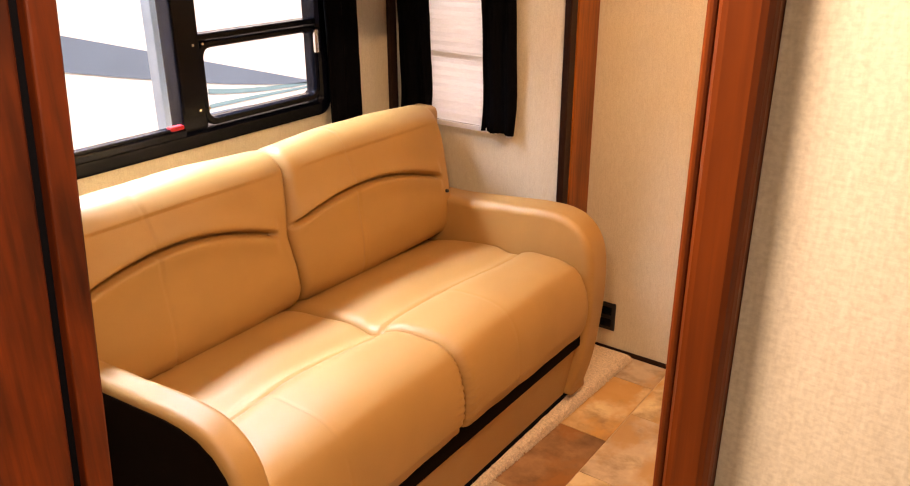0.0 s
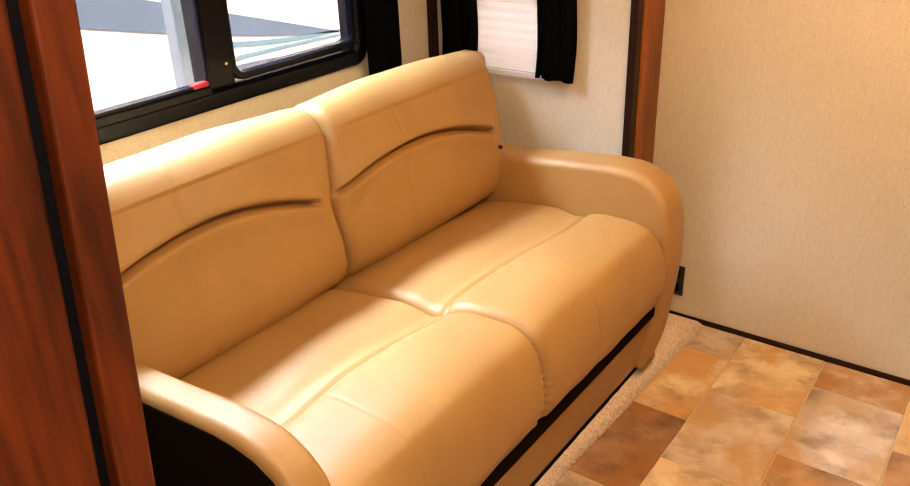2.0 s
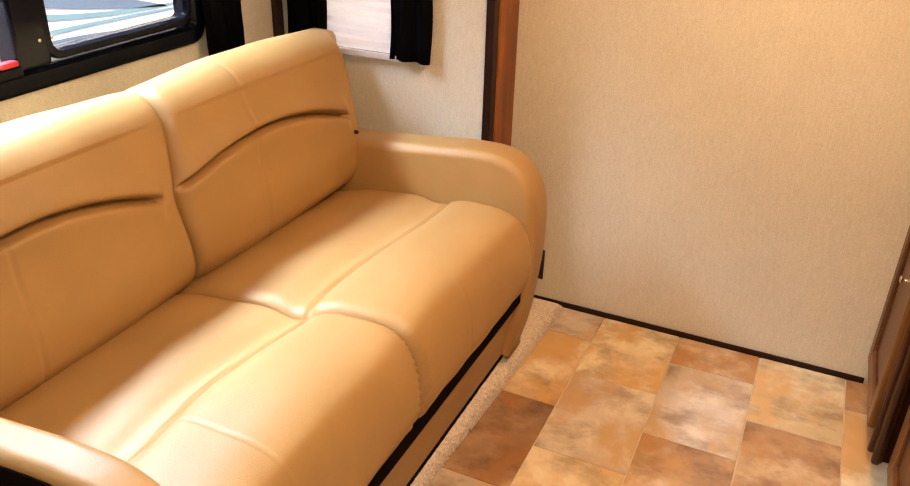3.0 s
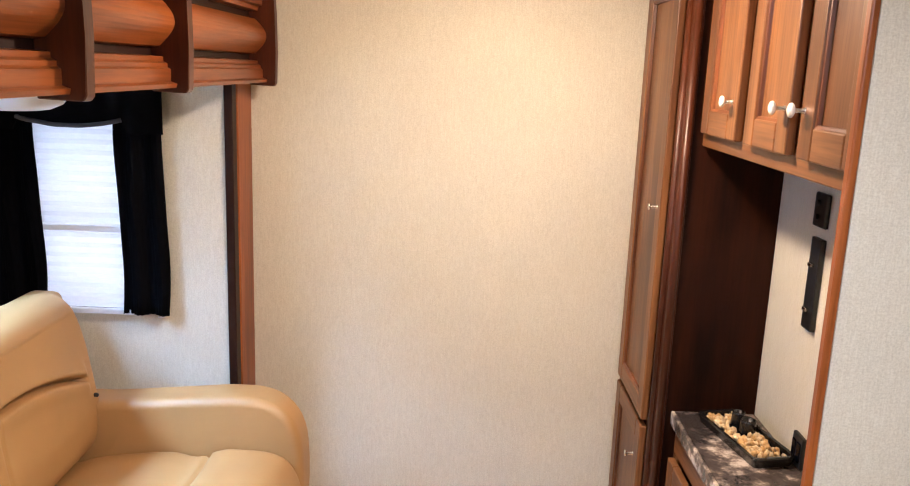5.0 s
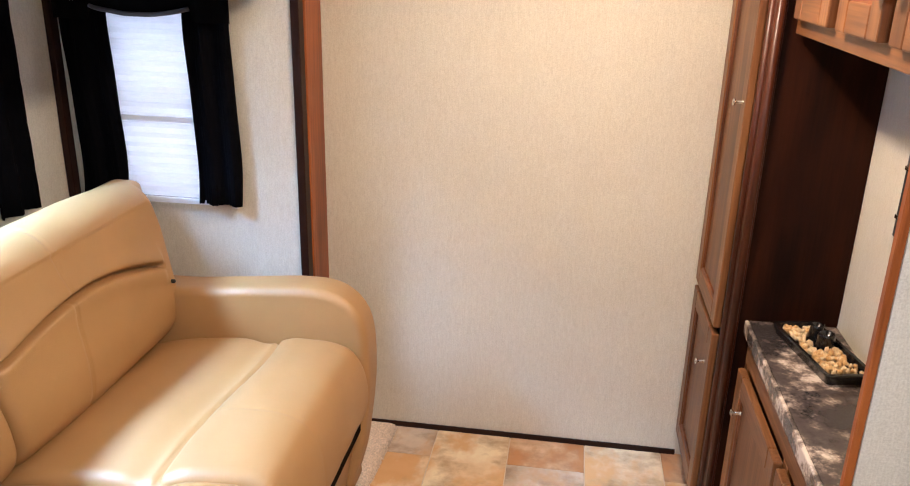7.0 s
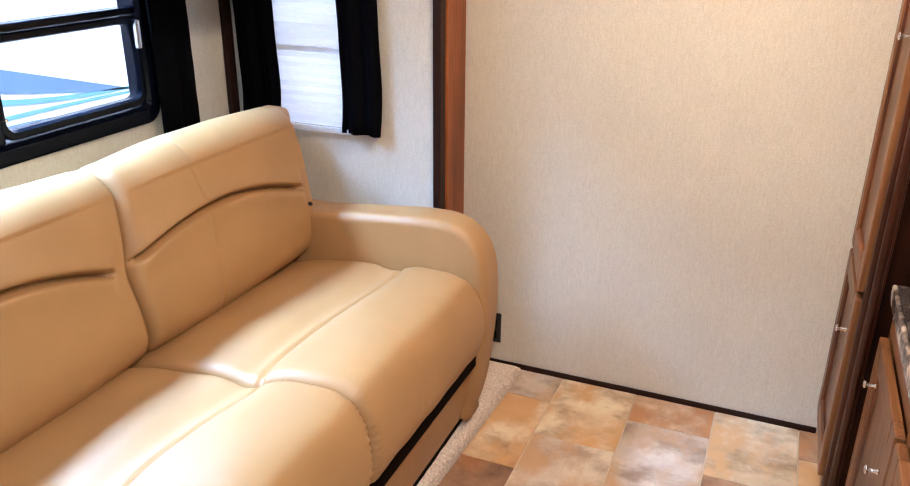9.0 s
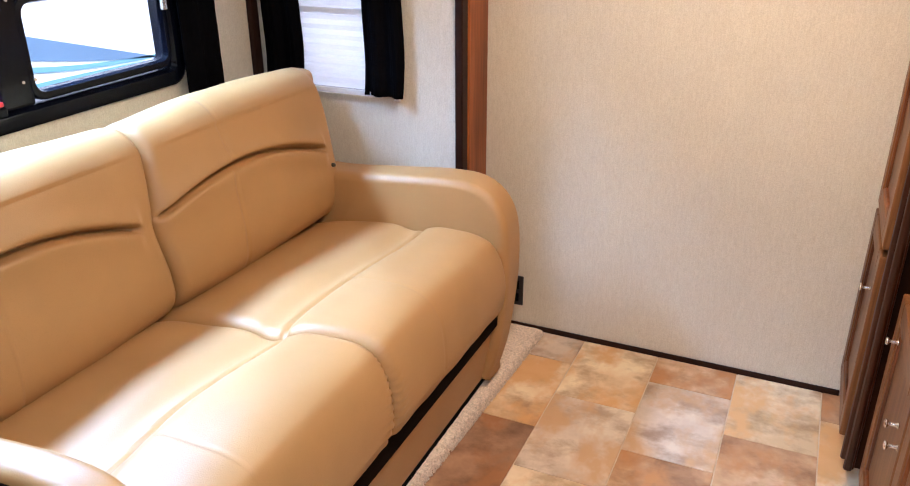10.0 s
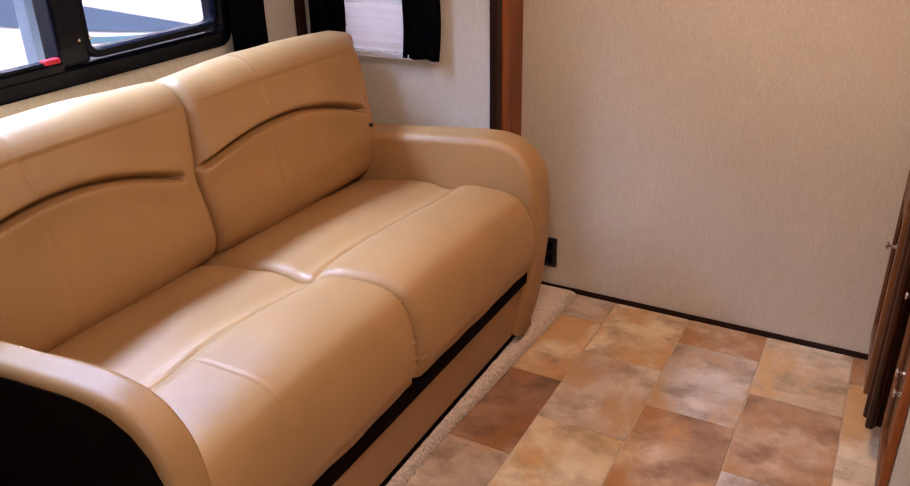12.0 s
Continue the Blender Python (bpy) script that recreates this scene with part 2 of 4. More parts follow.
def loft(rings, closed_ring=True, caps=True, bm=None):
    """A skin over rings of equally many points."""
    bm = bm or bmesh.new()
    rows = [[bm.verts.new(p) for p in r] for r in rings]
    n = len(rows[0])
    for a, b in zip(rows, rows[1:]):
        for i in range(n if closed_ring else n - 1):
            j = (i + 1) % n
            bm.faces.new((a[i], a[j], b[j], b[i]))
    if caps and closed_ring:
        bm.faces.new(rows[0][::-1])
        bm.faces.new(rows[-1])
    return bm


def smooth_loop(points, n):
    """A closed Catmull-Rom curve through 2D points, with n samples evenly spaced."""
    k, dense = len(points), []
    for i in range(k):
        p0, p1, p2, p3 = (Vector(points[(i + o) % k]) for o in (-1, 0, 1, 2))
        for s in range(16):
            t = s / 16
            dense.append(0.5 * (2 * p1 + (p2 - p0) * t + (2 * p0 - 5 * p1 + 4 * p2 - p3) * t * t + (3 * p1 - p0 - 3 * p2 + p3) * t ** 3))
    lengths = [0.0]
    for a, b in zip(dense, dense[1:] + dense[:1]):
        lengths.append(lengths[-1] + (b - a).length)
    out, j = [], 0
    for i in range(n):
        want = lengths[-1] * i / n
        while lengths[j + 1] < want:
            j += 1
        f = (want - lengths[j]) / max(1e-9, lengths[j + 1] - lengths[j])
        out.append(dense[j].lerp(dense[(j + 1) % len(dense)], f))
    return out


def cushion(profile, y0, y1, radius, steps, around, shape=None):
    """A stuffed body: a profile in x and z swept along y with rounded ends; shape(x, y, z, nx, nz) moves each point out."""
    loop = smooth_loop(profile, around)
    area = sum(a.x * b.y - b.x * a.y for a, b in zip(loop, loop[1:] + loop[:1]))
    sign = 1 if area > 0 else -1
    normals = []
    for i in range(around):
        d = loop[(i + 1) % around] - loop[i - 1]
        nv = Vector((d.y, -d.x)) * sign
        normals.append(nv.normalized() if nv.length else nv)
    ys = []
    for i in range(9):
        a = math.pi / 2 * i / 8
        ys.append((y0 + radius * (1 - math.cos(a)), radius * (1 - math.sin(a))))
    inner = steps
    for i in range(1, inner):
        ys.append((y0 + radius + (y1 - y0 - 2 * radius) * i / inner, 0.0))
    for i in range(9):
        a = math.pi / 2 * (8 - i) / 8
        ys.append((y1 - radius * (1 - math.cos(a)), radius * (1 - math.sin(a))))
    rings = []
    for y, inset in ys:
        ring = []
        for p, nv in zip(loop, normals):
            off = -inset + (shape(p.x, y, p.y, nv.x, nv.y) if shape else 0.0)
            ring.append((p.x + nv.x * off, y, p.y + nv.y * off))
        rings.append(ring)
    return loft(rings)


def tube(points, radius, sides=8, bm=None, closed=False):
    """A round cord along points."""
    pts = [Vector(p) for p in points]
    rings = []
    for i, p in enumerate(pts):
        d = (pts[min(i + 1, len(pts) - 1)] - pts[max(i - 1, 0)]).normalized()
        a = d.orthogonal().normalized() if abs(d.z) > 0.9 else d.cross(Vector((0, 0, 1))).normalized()
        b = d.cross(a)
        rings.append([p + radius * (math.cos(t) * a + math.sin(t) * b) for t in (2 * math.pi * k / sides for k in range(sides))])
    return loft(rings, bm=bm)


def turned(centre, axis, profile, sides=16, bm=None):
    """A turned body: profile of (along, radius) about an axis through centre."""
    axis = Vector(axis).normalized()
    a = axis.orthogonal().normalized()
    b = axis.cross(a)
    c = Vector(centre)
    rings = [[c + axis * h + r * (math.cos(t) * a + math.sin(t) * b) for t in (2 * math.pi * k / sides for k in range(sides))] for h, r in profile]
    return loft(rings, bm=bm)


def extrude_xz(points, y0, y1, bm=None):
    return loft([[(x, y0, z) for x, z in points], [(x, y1, z) for x, z in points]], bm=bm)


def extrude_xy(points, z0, z1, bm=None):
    return loft([[(x, y, z0) for x, y in points], [(x, y, z1) for x, y in points]], bm=bm)


# ---- the shell ----
X_WINDOW, Y_END, Y_SLIDE, X_ALCOVE, TOP = -2.15, 2.79, 2.61, -0.036, 1.86

wall_box("wall_end", (-2.40, 0.75, Y_END, Y_END + 0.06, -0.05, TOP), WALLPAPER, "cream linen wallpaper end wall of the room")
wall_box("wall_alcove", (X_ALCOVE, X_ALCOVE + 0.06, 1.475, Y_END, -0.05, TOP), WALLPAPER, "cream linen wallpaper wall behind the counter")
wall_box("wall_hall_right", (0.60, 0.66, -1.9, Y_END, -0.05, TOP), WALLPAPER, "cream linen wallpaper wall of the hall")
wall_box("wall_hall_left", (-1.62, -1.56, -1.9, 0.58, -0.05, TOP), WALLPAPER, "cream linen wallpaper wall of the hall")
wall_box("wall_hall_back", (-1.62, 0.66, -1.96, -1.9, -0.05, TOP), WALLPAPER, "cream linen wallpaper wall behind the hall")
wall_box("wall_partition_right", (-0.319, 0.60, 0.70, 0.735, 0.0, TOP), WALLPAPER, "cream linen wallpaper partition beside the doorway")
wall_box("wall_partition_left", (-1.62, -1.10, 0.58, 0.62, 0.0, TOP), WALLPAPER, "cream linen wallpaper partition beside the sofa")
wall_box("wall_partition_above", (-1.10, -0.312, 0.70, 0.735, 1.825, TOP), WALLPAPER, "cream wallpaper strip above the doorway")

def holed(corner, hole, place, thickness):
    """A wall slab with one rectangular opening; place maps (along, depth, height) to the world."""
    (a0, a1, b0, b1), (c0, c1, d0, d1) = corner, hole
    outer = [(a0, b0), (a1, b0), (a1, b1), (a0, b1)]
    inner = [(c0, d0), (c1, d0), (c1, d1), (c0, d1)]
    rings = []
    for pts, dep in ((outer, 0), (outer, thickness), (inner, thickness), (inner, 0), (outer, 0)):
        rings.append([place(a, dep, b) for a, b in pts])
    return loft(rings, caps=False)


# slide-out: window wall with its opening, two end walls, its own ceiling
wy0, wy1, wz0, wz1 = 1.20, 2.25, 0.915, 1.69
bm = holed((0.72, 2.79, -0.05, TOP), (wy0, wy1, wz0, wz1), lambda a, d, h: (X_WINDOW - d, a, h), 0.05)
tagged(mesh_object("wall_slide_window", bm, WALLPAPER), "cream linen wallpaper wall with a wide window", "wall", kind="structure")
sx0, sx1, sz0, sz1 = -2.00, -1.70, 0.80, 1.44
bm = holed((X_WINDOW, -1.451, -0.05, TOP), (sx0, sx1, sz0, sz1), lambda a, d, h: (a, Y_SLIDE + d, h), 0.09)
tagged(mesh_object("wall_slide_end", bm, WALLPAPER), "cream linen wallpaper wall with a small window", "wall", kind="structure")
wall_box("wall_slide_near", (X_WINDOW, -1.62, 0.62, 0.80, -0.05, TOP), WALLPAPER, "cream linen wallpaper near wall of the slide-out")
tagged(mesh_object("ceiling", box(-2.20, 0.70, -1.98, Y_END + 0.06, TOP, TOP + 0.06), CEILING), "plain off-white ceiling panel", "ceiling", kind="structure")
tagged(mesh_object("ceiling_slide", box(X_WINDOW, -1.475, 0.80, Y_SLIDE, 1.755, TOP - 0.001), CEILING), "low off-white ceiling of the slide-out", "ceiling", kind="structure")

wall_box("wall_slide_header", (-1.472, -1.456, 0.80, 2.598, 1.60, TOP), WALLPAPER, "cream linen wallpaper header above the slide-out")

# floor slab and trims
floor = tagged(mesh_object("floor", box(-1.56, 0.62, -1.92, Y_END + 0.02, -0.06, 0.0), GROUT), "stone-look vinyl floor in tan and brown tiles", "floor", kind="structure")
tagged(mesh_object("floor_slide", box(-2.2, -1.56, 0.70, Y_END + 0.02, -0.06, 0.0), GROUT), "carpet-covered slide-out floor", "floor", kind="structure")
tagged(mesh_object("baseboard", box(-1.40, -0.285, Y_END - 0.008, Y_END, 0.0, 0.020, 0.002), DARK_TRIM), "thin dark brown baseboard strip", "baseboard", kind="structure")

# slide-out edge trim
trim = thing("trim_slide", (-1.44, 2.66, 0), "reddish cherry wood trim board beside a dark seal", "trim", kind="structure")
part("board", box(-1.450, -1.424, 2.643, Y_END - 0.002, 0.0, TOP - 0.004, 0.004), WOOD_TRIM, trim)
part("seal", box(-1.4505, -1.427, 2.600, 2.641, 0.0, TOP - 0.004, 0.003), DARK_TRIM, trim, "dark brown rubber seal")
tagged(mesh_object("trim_corner", box(X_WINDOW + 0.001, X_WINDOW + 0.022, Y_SLIDE - 0.035, Y_SLIDE - 0.001, 0.5, 1.75, 0.004), DARK_TRIM), "dark brown corner strip", "trim", kind="structure")

# doorway: casing on one side, leaning open door and jamb on the other
casing = thing("trim_doorway", (-0.33, 0.69, 0), "cherry wood door casing with a rounded edge", "trim", kind="structure")
part("casing", box(-0.345, -0.3195, 0.688, 0.745, 0.0, TOP - 0.005, 0.006, segments=3), WOOD_CASING, casing)
part("edge_strip", box(-0.351, -0.3455, 0.694, 0.742, 0.0, TOP - 0.005, 0.002), WOOD_CASING, casing)


def leaning(bm, slope):
    for v in bm.verts:
        v.co.y += slope * (v.co.z - 1.0)
    return bm


door = thing("door_1", (-1.0, 0.35, 0), "mottled dark cherry wood door standing open", "door", kind="structure")
part("leaf", leaning(box(-1.062, -1.024, 0.03, 0.6965, 0.02, 1.815, 0.003), 0.07), WOOD_DOOR, door)
part("gap_strip", leaning(box(-1.075, -1.032, 0.697, 0.7075, 0.0, TOP - 0.008, 0.001), 0.07), BLACK_CLOTH_AND_SHADE, door, "black shadow gap seal")
part("jamb", leaning(box(-1.11, -1.018, 0.708, 0.740, 0.0, TOP - 0.008, 0.003), 0.07), WOOD_DOOR, door)

# nook end panel: cream face, wood edge
nook = thing("wall_nook_panel", (-0.2, 1.42, 0), "cream wallpaper panel with a cherry wood edge", "wall", kind="structure")
part("panel", box(-0.291, 0.60, 1.430, 1.446, 0.0, TOP), WALLPAPER, nook)
part("edge", box(-0.303, -0.292, 1.428, 1.444, 0.0, TOP, 0.003), WOOD_TRIM, nook, "cherry wood edge strip")


# ---- sofa ----
def gauss(d, w):
    return math.exp(-(d / w) ** 2)


def make_sofa():
    sofa = thing("sofa", (-1.6, 1.73, 0), "two-seat beige vinyl sofa with curved arms", "sofa")
    mid = 1.702

    def lean_split(bm, shift):
        """Lets the joint between two cushions wander; shift(x, z) in metres."""
        for v in bm.verts:
            v.co.y += shift(v.co.x, v.co.z) * gauss(v.co.y - mid, 0.12)
        return bm

    def back_joint(x, z):
        return 0.036 * min(1.0, max(0.0, (z - 0.72) / 0.15)) + 0.020 * min(1.0, max(0.0, (0.70 - z) / 0.15))

    def seat_joint(x, z):
        return -0.022 + 0.038 * min(1.0, max(0.0, (x + 1.47) / 0.20))

    backs = [(1.075, mid - 0.002), (mid + 0.002, 2.417)]
    back_profile = [(-1.83, 0.482), (-1.774, 0.493), (-1.743, 0.533), (-1.738, 0.60), (-1.745, 0.66), (-1.758, 0.74), (-1.775, 0.82), (-1.798, 0.878),
                    (-1.838, 0.914), (-1.89, 0.917), (-1.94, 0.89), (-1.97, 0.80), (-1.98, 0.62), (-1.95, 0.505), (-1.89, 0.483)]
    for (a, b) in backs:
        def shape(x, y, z, nx, nz, a=a, b=b):
            u = (y - a) / (b - a)
            out = 0.0
            front = max(0.0, nx)
            line = 0.725 + 0.075 * math.sin(min(1.0, max(0.0, (u - 0.02) * 0.92 + 0.06)) * math.pi) - 0.035 * u + (0.009 if a < 1.5 else -0.004 - 0.012 * u)
            fade = min(1.0, max(0.0, (u - 0.0) / 0.05)) * min(1.0, max(0.0, (0.93 - u) / 0.03))
            d = z - line
            out -= 0.040 * gauss(d, 0.0068) * fade * front
            if d < 0:
                out += front * fade * 0.008 * gauss(d + 0.018, 0.03)
            else:
                out += front * fade * 0.011 * gauss(d - 0.015, 0.03)
            out -= 0.0045 * gauss(u - 0.36, 0.006) * max(front, max(0.0, nz))
            out += 0.010 * math.sin(math.pi * min(1, max(0, u))) * (0.4 + 0.6 * front)
            if nz > 0.5:
                out += 0.008 * math.sin(math.pi * min(1, max(0, u)))
            out += 0.003 * noise.noise(Vector((x * 9, y * 7, z * 9)))
            return out
        part("back_cushion", lean_split(cushion(back_profile, a, b, 0.028, 120, 330, shape), back_joint), UPHOLSTERY, sofa, smooth=True)
    seats = [(1.085, mid - 0.001), (mid + 0.001, 2.368)]
    seat_profile = [(-1.82, 0.32), (-1.82, 0.465), (-1.765, 0.496), (-1.70, 0.514), (-1.62, 0.524), (-1.54, 0.533), (-1.46, 0.532), (-1.42, 0.536), (-1.35, 0.546),
                    (-1.28, 0.545), (-1.228, 0.525), (-1.196, 0.475), (-1.184, 0.40), (-1.190, 0.33), (-1.215, 0.28), (-1.26, 0.265), (-1.5, 0.28)]
    for (a, b) in seats:
        left = b < 2
        def shape(x, y, z, nx, nz, a=a, b=b, left=left):
            u = (y - a) / (b - a)
            top = max(0.0, nz)
            face = max(top, max(0.0, nx))
            e = (1 - u) if left else u
            out = -(0.008 if left else 0.020) * e * top + 0.012 * math.sin(math.pi * min(1, max(0, u))) * top
            seam_x = -1.438 + 0.01 * math.sin(u * 7 + (1 if left else 3)) + 0.012 * (u - 0.5)
            if nz > 0.3:
                out -= 0.015 * gauss(x - seam_x, 0.006)
                out -= 0.010 * gauss(x - seam_x + 0.03, 0.035)
                out += 0.006 * gauss(x - seam_x - 0.045, 0.04)
            if x > -1.43:
                centre = 0.35 if left else 0.375
                out -= 0.0018 * gauss(u - centre, 0.005) * face
            end = u if left else 1 - u
            near = gauss(1 - end, 0.06)
            if x > -1.34 and near > 0.02:
                out += 0.0042 * near * math.sin((z * 1.0 - x * 0.9) * 300 + 1.2 * math.sin(y * 60)) * max(0.0, nx)
            if z < 0.34:
                out += 0.0012 * math.sin(y * 19) + 0.0008 * math.sin(y * 43 + 1) - 0.014 * (1 - gauss(y - 2.37, 0.30)) * max(0.0, -nz)
            out += 0.004 * noise.noise(Vector((x * 7, y * 6, z * 7)))
            return out
        part("seat_cushion", lean_split(cushion(seat_profile, a, b, 0.030, 120, 240, shape), seat_joint), UPHOLSTERY, sofa, smooth=True)
    arm_profile = [(-2.02, 0.045), (-2.03, 0.35), (-2.00, 0.60), (-1.92, 0.625), (-1.70, 0.632), (-1.50, 0.650), (-1.37, 0.660), (-1.284, 0.648), (-1.226, 0.606),
                   (-1.197, 0.535), (-1.191, 0.40), (-1.207, 0.22), (-1.242, 0.06), (-1.275, 0.036), (-1.6, 0.036), (-1.95, 0.036)]
    for (a, b) in ((1.040, 1.110), (2.372, 2.49)):
        def shape(x, y, z, nx, nz):
            out = 0.003 * noise.noise(Vector((x * 8, y * 8, z * 8)))
            out -= 0.008 * gauss((x + 1.355) + 0.35 * (z - 0.6), 0.007) * gauss(z - 0.60, 0.06)
            out -= 0.005 * gauss((x + 1.325) + 0.5 * (z - 0.6), 0.006) * gauss(z - 0.62, 0.04)
            return out
        arm = part("arm", cushion(arm_profile, a, b, 0.018 if a < 1.5 else 0.024, 14, 120, shape), UPHOLSTERY, sofa, smooth=True)
        loop = smooth_loop(arm_profile, 120)
        run = [p for p in loop if p.y > 0.30 and p.x > -1.98]
        if a < 1.5:
            side = [(x * 0.992 - 0.028, z * 0.966 + 0.001) for x, z in smooth_loop(arm_profile, 60)]
            part("side_panel", extrude_xz(side, a - 0.003, a + 0.001), DARK_SIDE_AND_SHADE, sofa, "dark brown side cloth")
        for y in (a + 0.006, b - 0.006):
            part("welt", tube([(p.x * 0.999, y, p.y - 0.004) for p in run], 0.0035, 6), UPHOLSTERY, arm, smooth=True)
    base = []
    for y in (1.08, 1.3, 1.55, 1.8, 1.95, 2.1, 2.24, 2.378):
        up = 0.026 * max(0.0, (y - 1.9) / 0.478)
        base.append([(-1.32, y, 0.246 + up), (-1.236, y, 0.246 + up), (-1.228, y, 0.240 + up), (-1.225, y, 0.228 + up), (-1.262, y, 0.06), (-1.268, y, 0.040), (-1.280, y, 0.036), (-1.97, y, 0.036), (-1.97, y, 0.246 + up)])
    base = loft(base)
    part("base_panel", base, UPHOLSTERY, sofa, smooth=False)
    # unseen block added so the sofa back shadows the slide-out's end wall
    part("back_shadow_blocker", box(-1.975, -1.875, 1.06, 2.53, 0.10, 0.895, 0.03, segments=3), UPHOLSTERY, sofa, smooth=True)
    # black box that stands in for the shadow between base and carpet
    part("base_shade_box", box(-1.96, -1.272, 1.06, 2.46, 0.010, 0.0355), BLACK_CLOTH_AND_SHADE, sofa, "black box as the shadow line under the base")
    # black block filling the gap between seat and back cushions
    part("back_gap_block", box(-1.90, -1.812, 1.095, 2.375, 0.42, 0.53), BLACK_CLOTH_AND_SHADE, sofa, "black block in the gap behind the seat")
    # dark strip painted as the shade in the gap under the seat cushions
    part("seat_shade_strip", box(-1.262, -1.214, 1.09, 2.366, 0.2465, 0.315), DARK_SIDE_AND_SHADE, sofa, "dark brown strip as shade under the seat")
    for y in (1.2, 2.2):
        for x in (-1.45, -1.9):
            part("foot", box(x - 0.025, x + 0.025, y - 0.025, y + 0.025, 0.0005, 0.05, 0.004), BLACK_PLASTIC, sofa)
    part("arm_bolt", turned((-1.742, 2.378, 0.652), (1, 0, 0), [(0, 0.006), (0.008, 0.006), (0.011, 0.003)], 10), BLACK_PLASTIC, sofa, "small dark hinge pin")
    return sofa


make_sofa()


# ---- big window ----
def make_big_window():
    win = thing("window_1", (X_WINDOW, 1.72, 0.9), "wide black-framed window, two panes and a hopper", "window", kind="structure")
    x0, x1 = X_WINDOW - 0.045, X_WINDOW + 0.022

    def ring(y0, y1, z0, z1, w, xa, xb, r):
        def corner_loop(a, b, c, d, rr):
            pts = []
            for cy, cz, s in ((b - rr, c + rr, -90), (b - rr, d - rr, 0), (a + rr, d - rr, 90), (a + rr, c + rr, 180)):
                for k in range(6):
                    t = radians(s + 18 * k)
                    pts.append((cy + rr * math.cos(t), cz + rr * math.sin(t)))
            return pts
        o, i = corner_loop(y0, y1, z0, z1, r), corner_loop(y0 + w, y1 - w, z0 + w, z1 - w, max(0.004, r - w * 0.7))
        rings = [[(xa, *p) for p in o], [(xb - 0.004, *p) for p in o], [(xb, p[0] + (q[0] - p[0]) * 0.15, p[1] + (q[1] - p[1]) * 0.15) for p, q in zip(o, i)],
                 [(xb, p[0] + (q[0] - p[0]) * 0.8, p[1] + (q[1] - p[1]) * 0.8) for p, q in zip(o, i)], [(xb - 0.012, *p) for p in i], [(xa, *p) for p in i], [(xa, *p) for p in o]]
        return loft(rings, caps=False)

    part("window_frame", ring(wy0 - 0.012, wy1 + 0.012, wz0 - 0.028, wz1 + 0.02, 0.046, x0, x1, 0.05), BLACK_FRAME, win)
    part("mullion", box(x0, x1 - 0.004, 1.680, 1.765, wz0 + 0.018, wz1 - 0.02, 0.008), BLACK_FRAME, win)
    part("sash", ring(1.755, wy1 - 0.03, 0.938, 1.176, 0.022, X_WINDOW - 0.02, X_WINDOW + 0.016, 0.04), BLACK_FRAME, win, "black hopper sash with rounded corners")
    part("sash_rail", box(X_WINDOW - 0.03, X_WINDOW + 0.012, 1.74, wy1 - 0.03, 1.178, 1.196, 0.003), BLACK_FRAME, win)
    part("track", box(X_WINDOW - 0.03, X_WINDOW + 0.026, wy0 + 0.03, 1.682, 0.925, 0.948, 0.004), BLACK_FRAME, win)
    part("track_lip", box(X_WINDOW - 0.005, X_WINDOW + 0.024, wy0 + 0.03, 1.682, 0.949, 0.957, 0.002), BLACK_FRAME, win)
    for k, (ya, yb, za, zb) in enumerate(((wy0 + 0.03, 1.682, 0.945, wz1 - 0.02), (1.765, wy1 - 0.03, 0.945, 1.17), (1.765, wy1 - 0.03, 1.196, wz1 - 0.02))):
        pane = part("pane", box(X_WINDOW - 0.022, X_WINDOW - 0.018, ya, yb, za, zb), GLASS, win)
        pane.visible_shadow = False
    for y in (1.285, 1.652):
        part("stop", box(X_WINDOW + 0.006, X_WINDOW + 0.028, y - 0.022, y + 0.022, 0.950, 0.962, 0.003), RED_PLASTIC, win, "small red plastic stop")
    part("latch", box(X_WINDOW + 0.014, X_WINDOW + 0.03, wy1 - 0.052, wy1 - 0.038, 1.09, 1.165, 0.004), CHROME, win, "bright metal hopper latch")
    for y in (1.74, 1.772):
        for z in (0.99, 1.17):
            part("screw", turned((x1 - 0.006, y, z), (1, 0, 0), [(0, 0.005), (0.004, 0.004)], 8), CHROME, win)
    return win


make_big_window()


def curtain(name, along, fixed, a, b, z0, z1, depth, label, folds=3, group=""):
    """A hanging strip of cloth with soft folds, along x or along y."""
    n, h, rings = 36, 14, []
    for j in range(h + 1):
        z = z0 + (z1 - z0) * j / h
        front, back = [], []
        for i in range(n + 1):
            s = a + (b - a) * i / n
            wave = depth * 0.45 * math.sin(i / n * folds * 2 * math.pi + 0.6 * math.sin(j * 0.35)) + 0.003 * math.sin(i * 1.9 + j)
            drift = 0.004 * math.sin(j * 0.5)
            front.append((s + drift, fixed + wave))
            back.append((s + drift, fixed + wave + 0.006))
        ring = front + back[::-1]
        rings.append([(s, f, z) if along == "x" else (-f, s, z) for s, f in ring])
    ob = mesh_object(name, loft(rings), BLACK_CLOTH_AND_SHADE, True)
    return tagged(ob, label, "curtain", group)


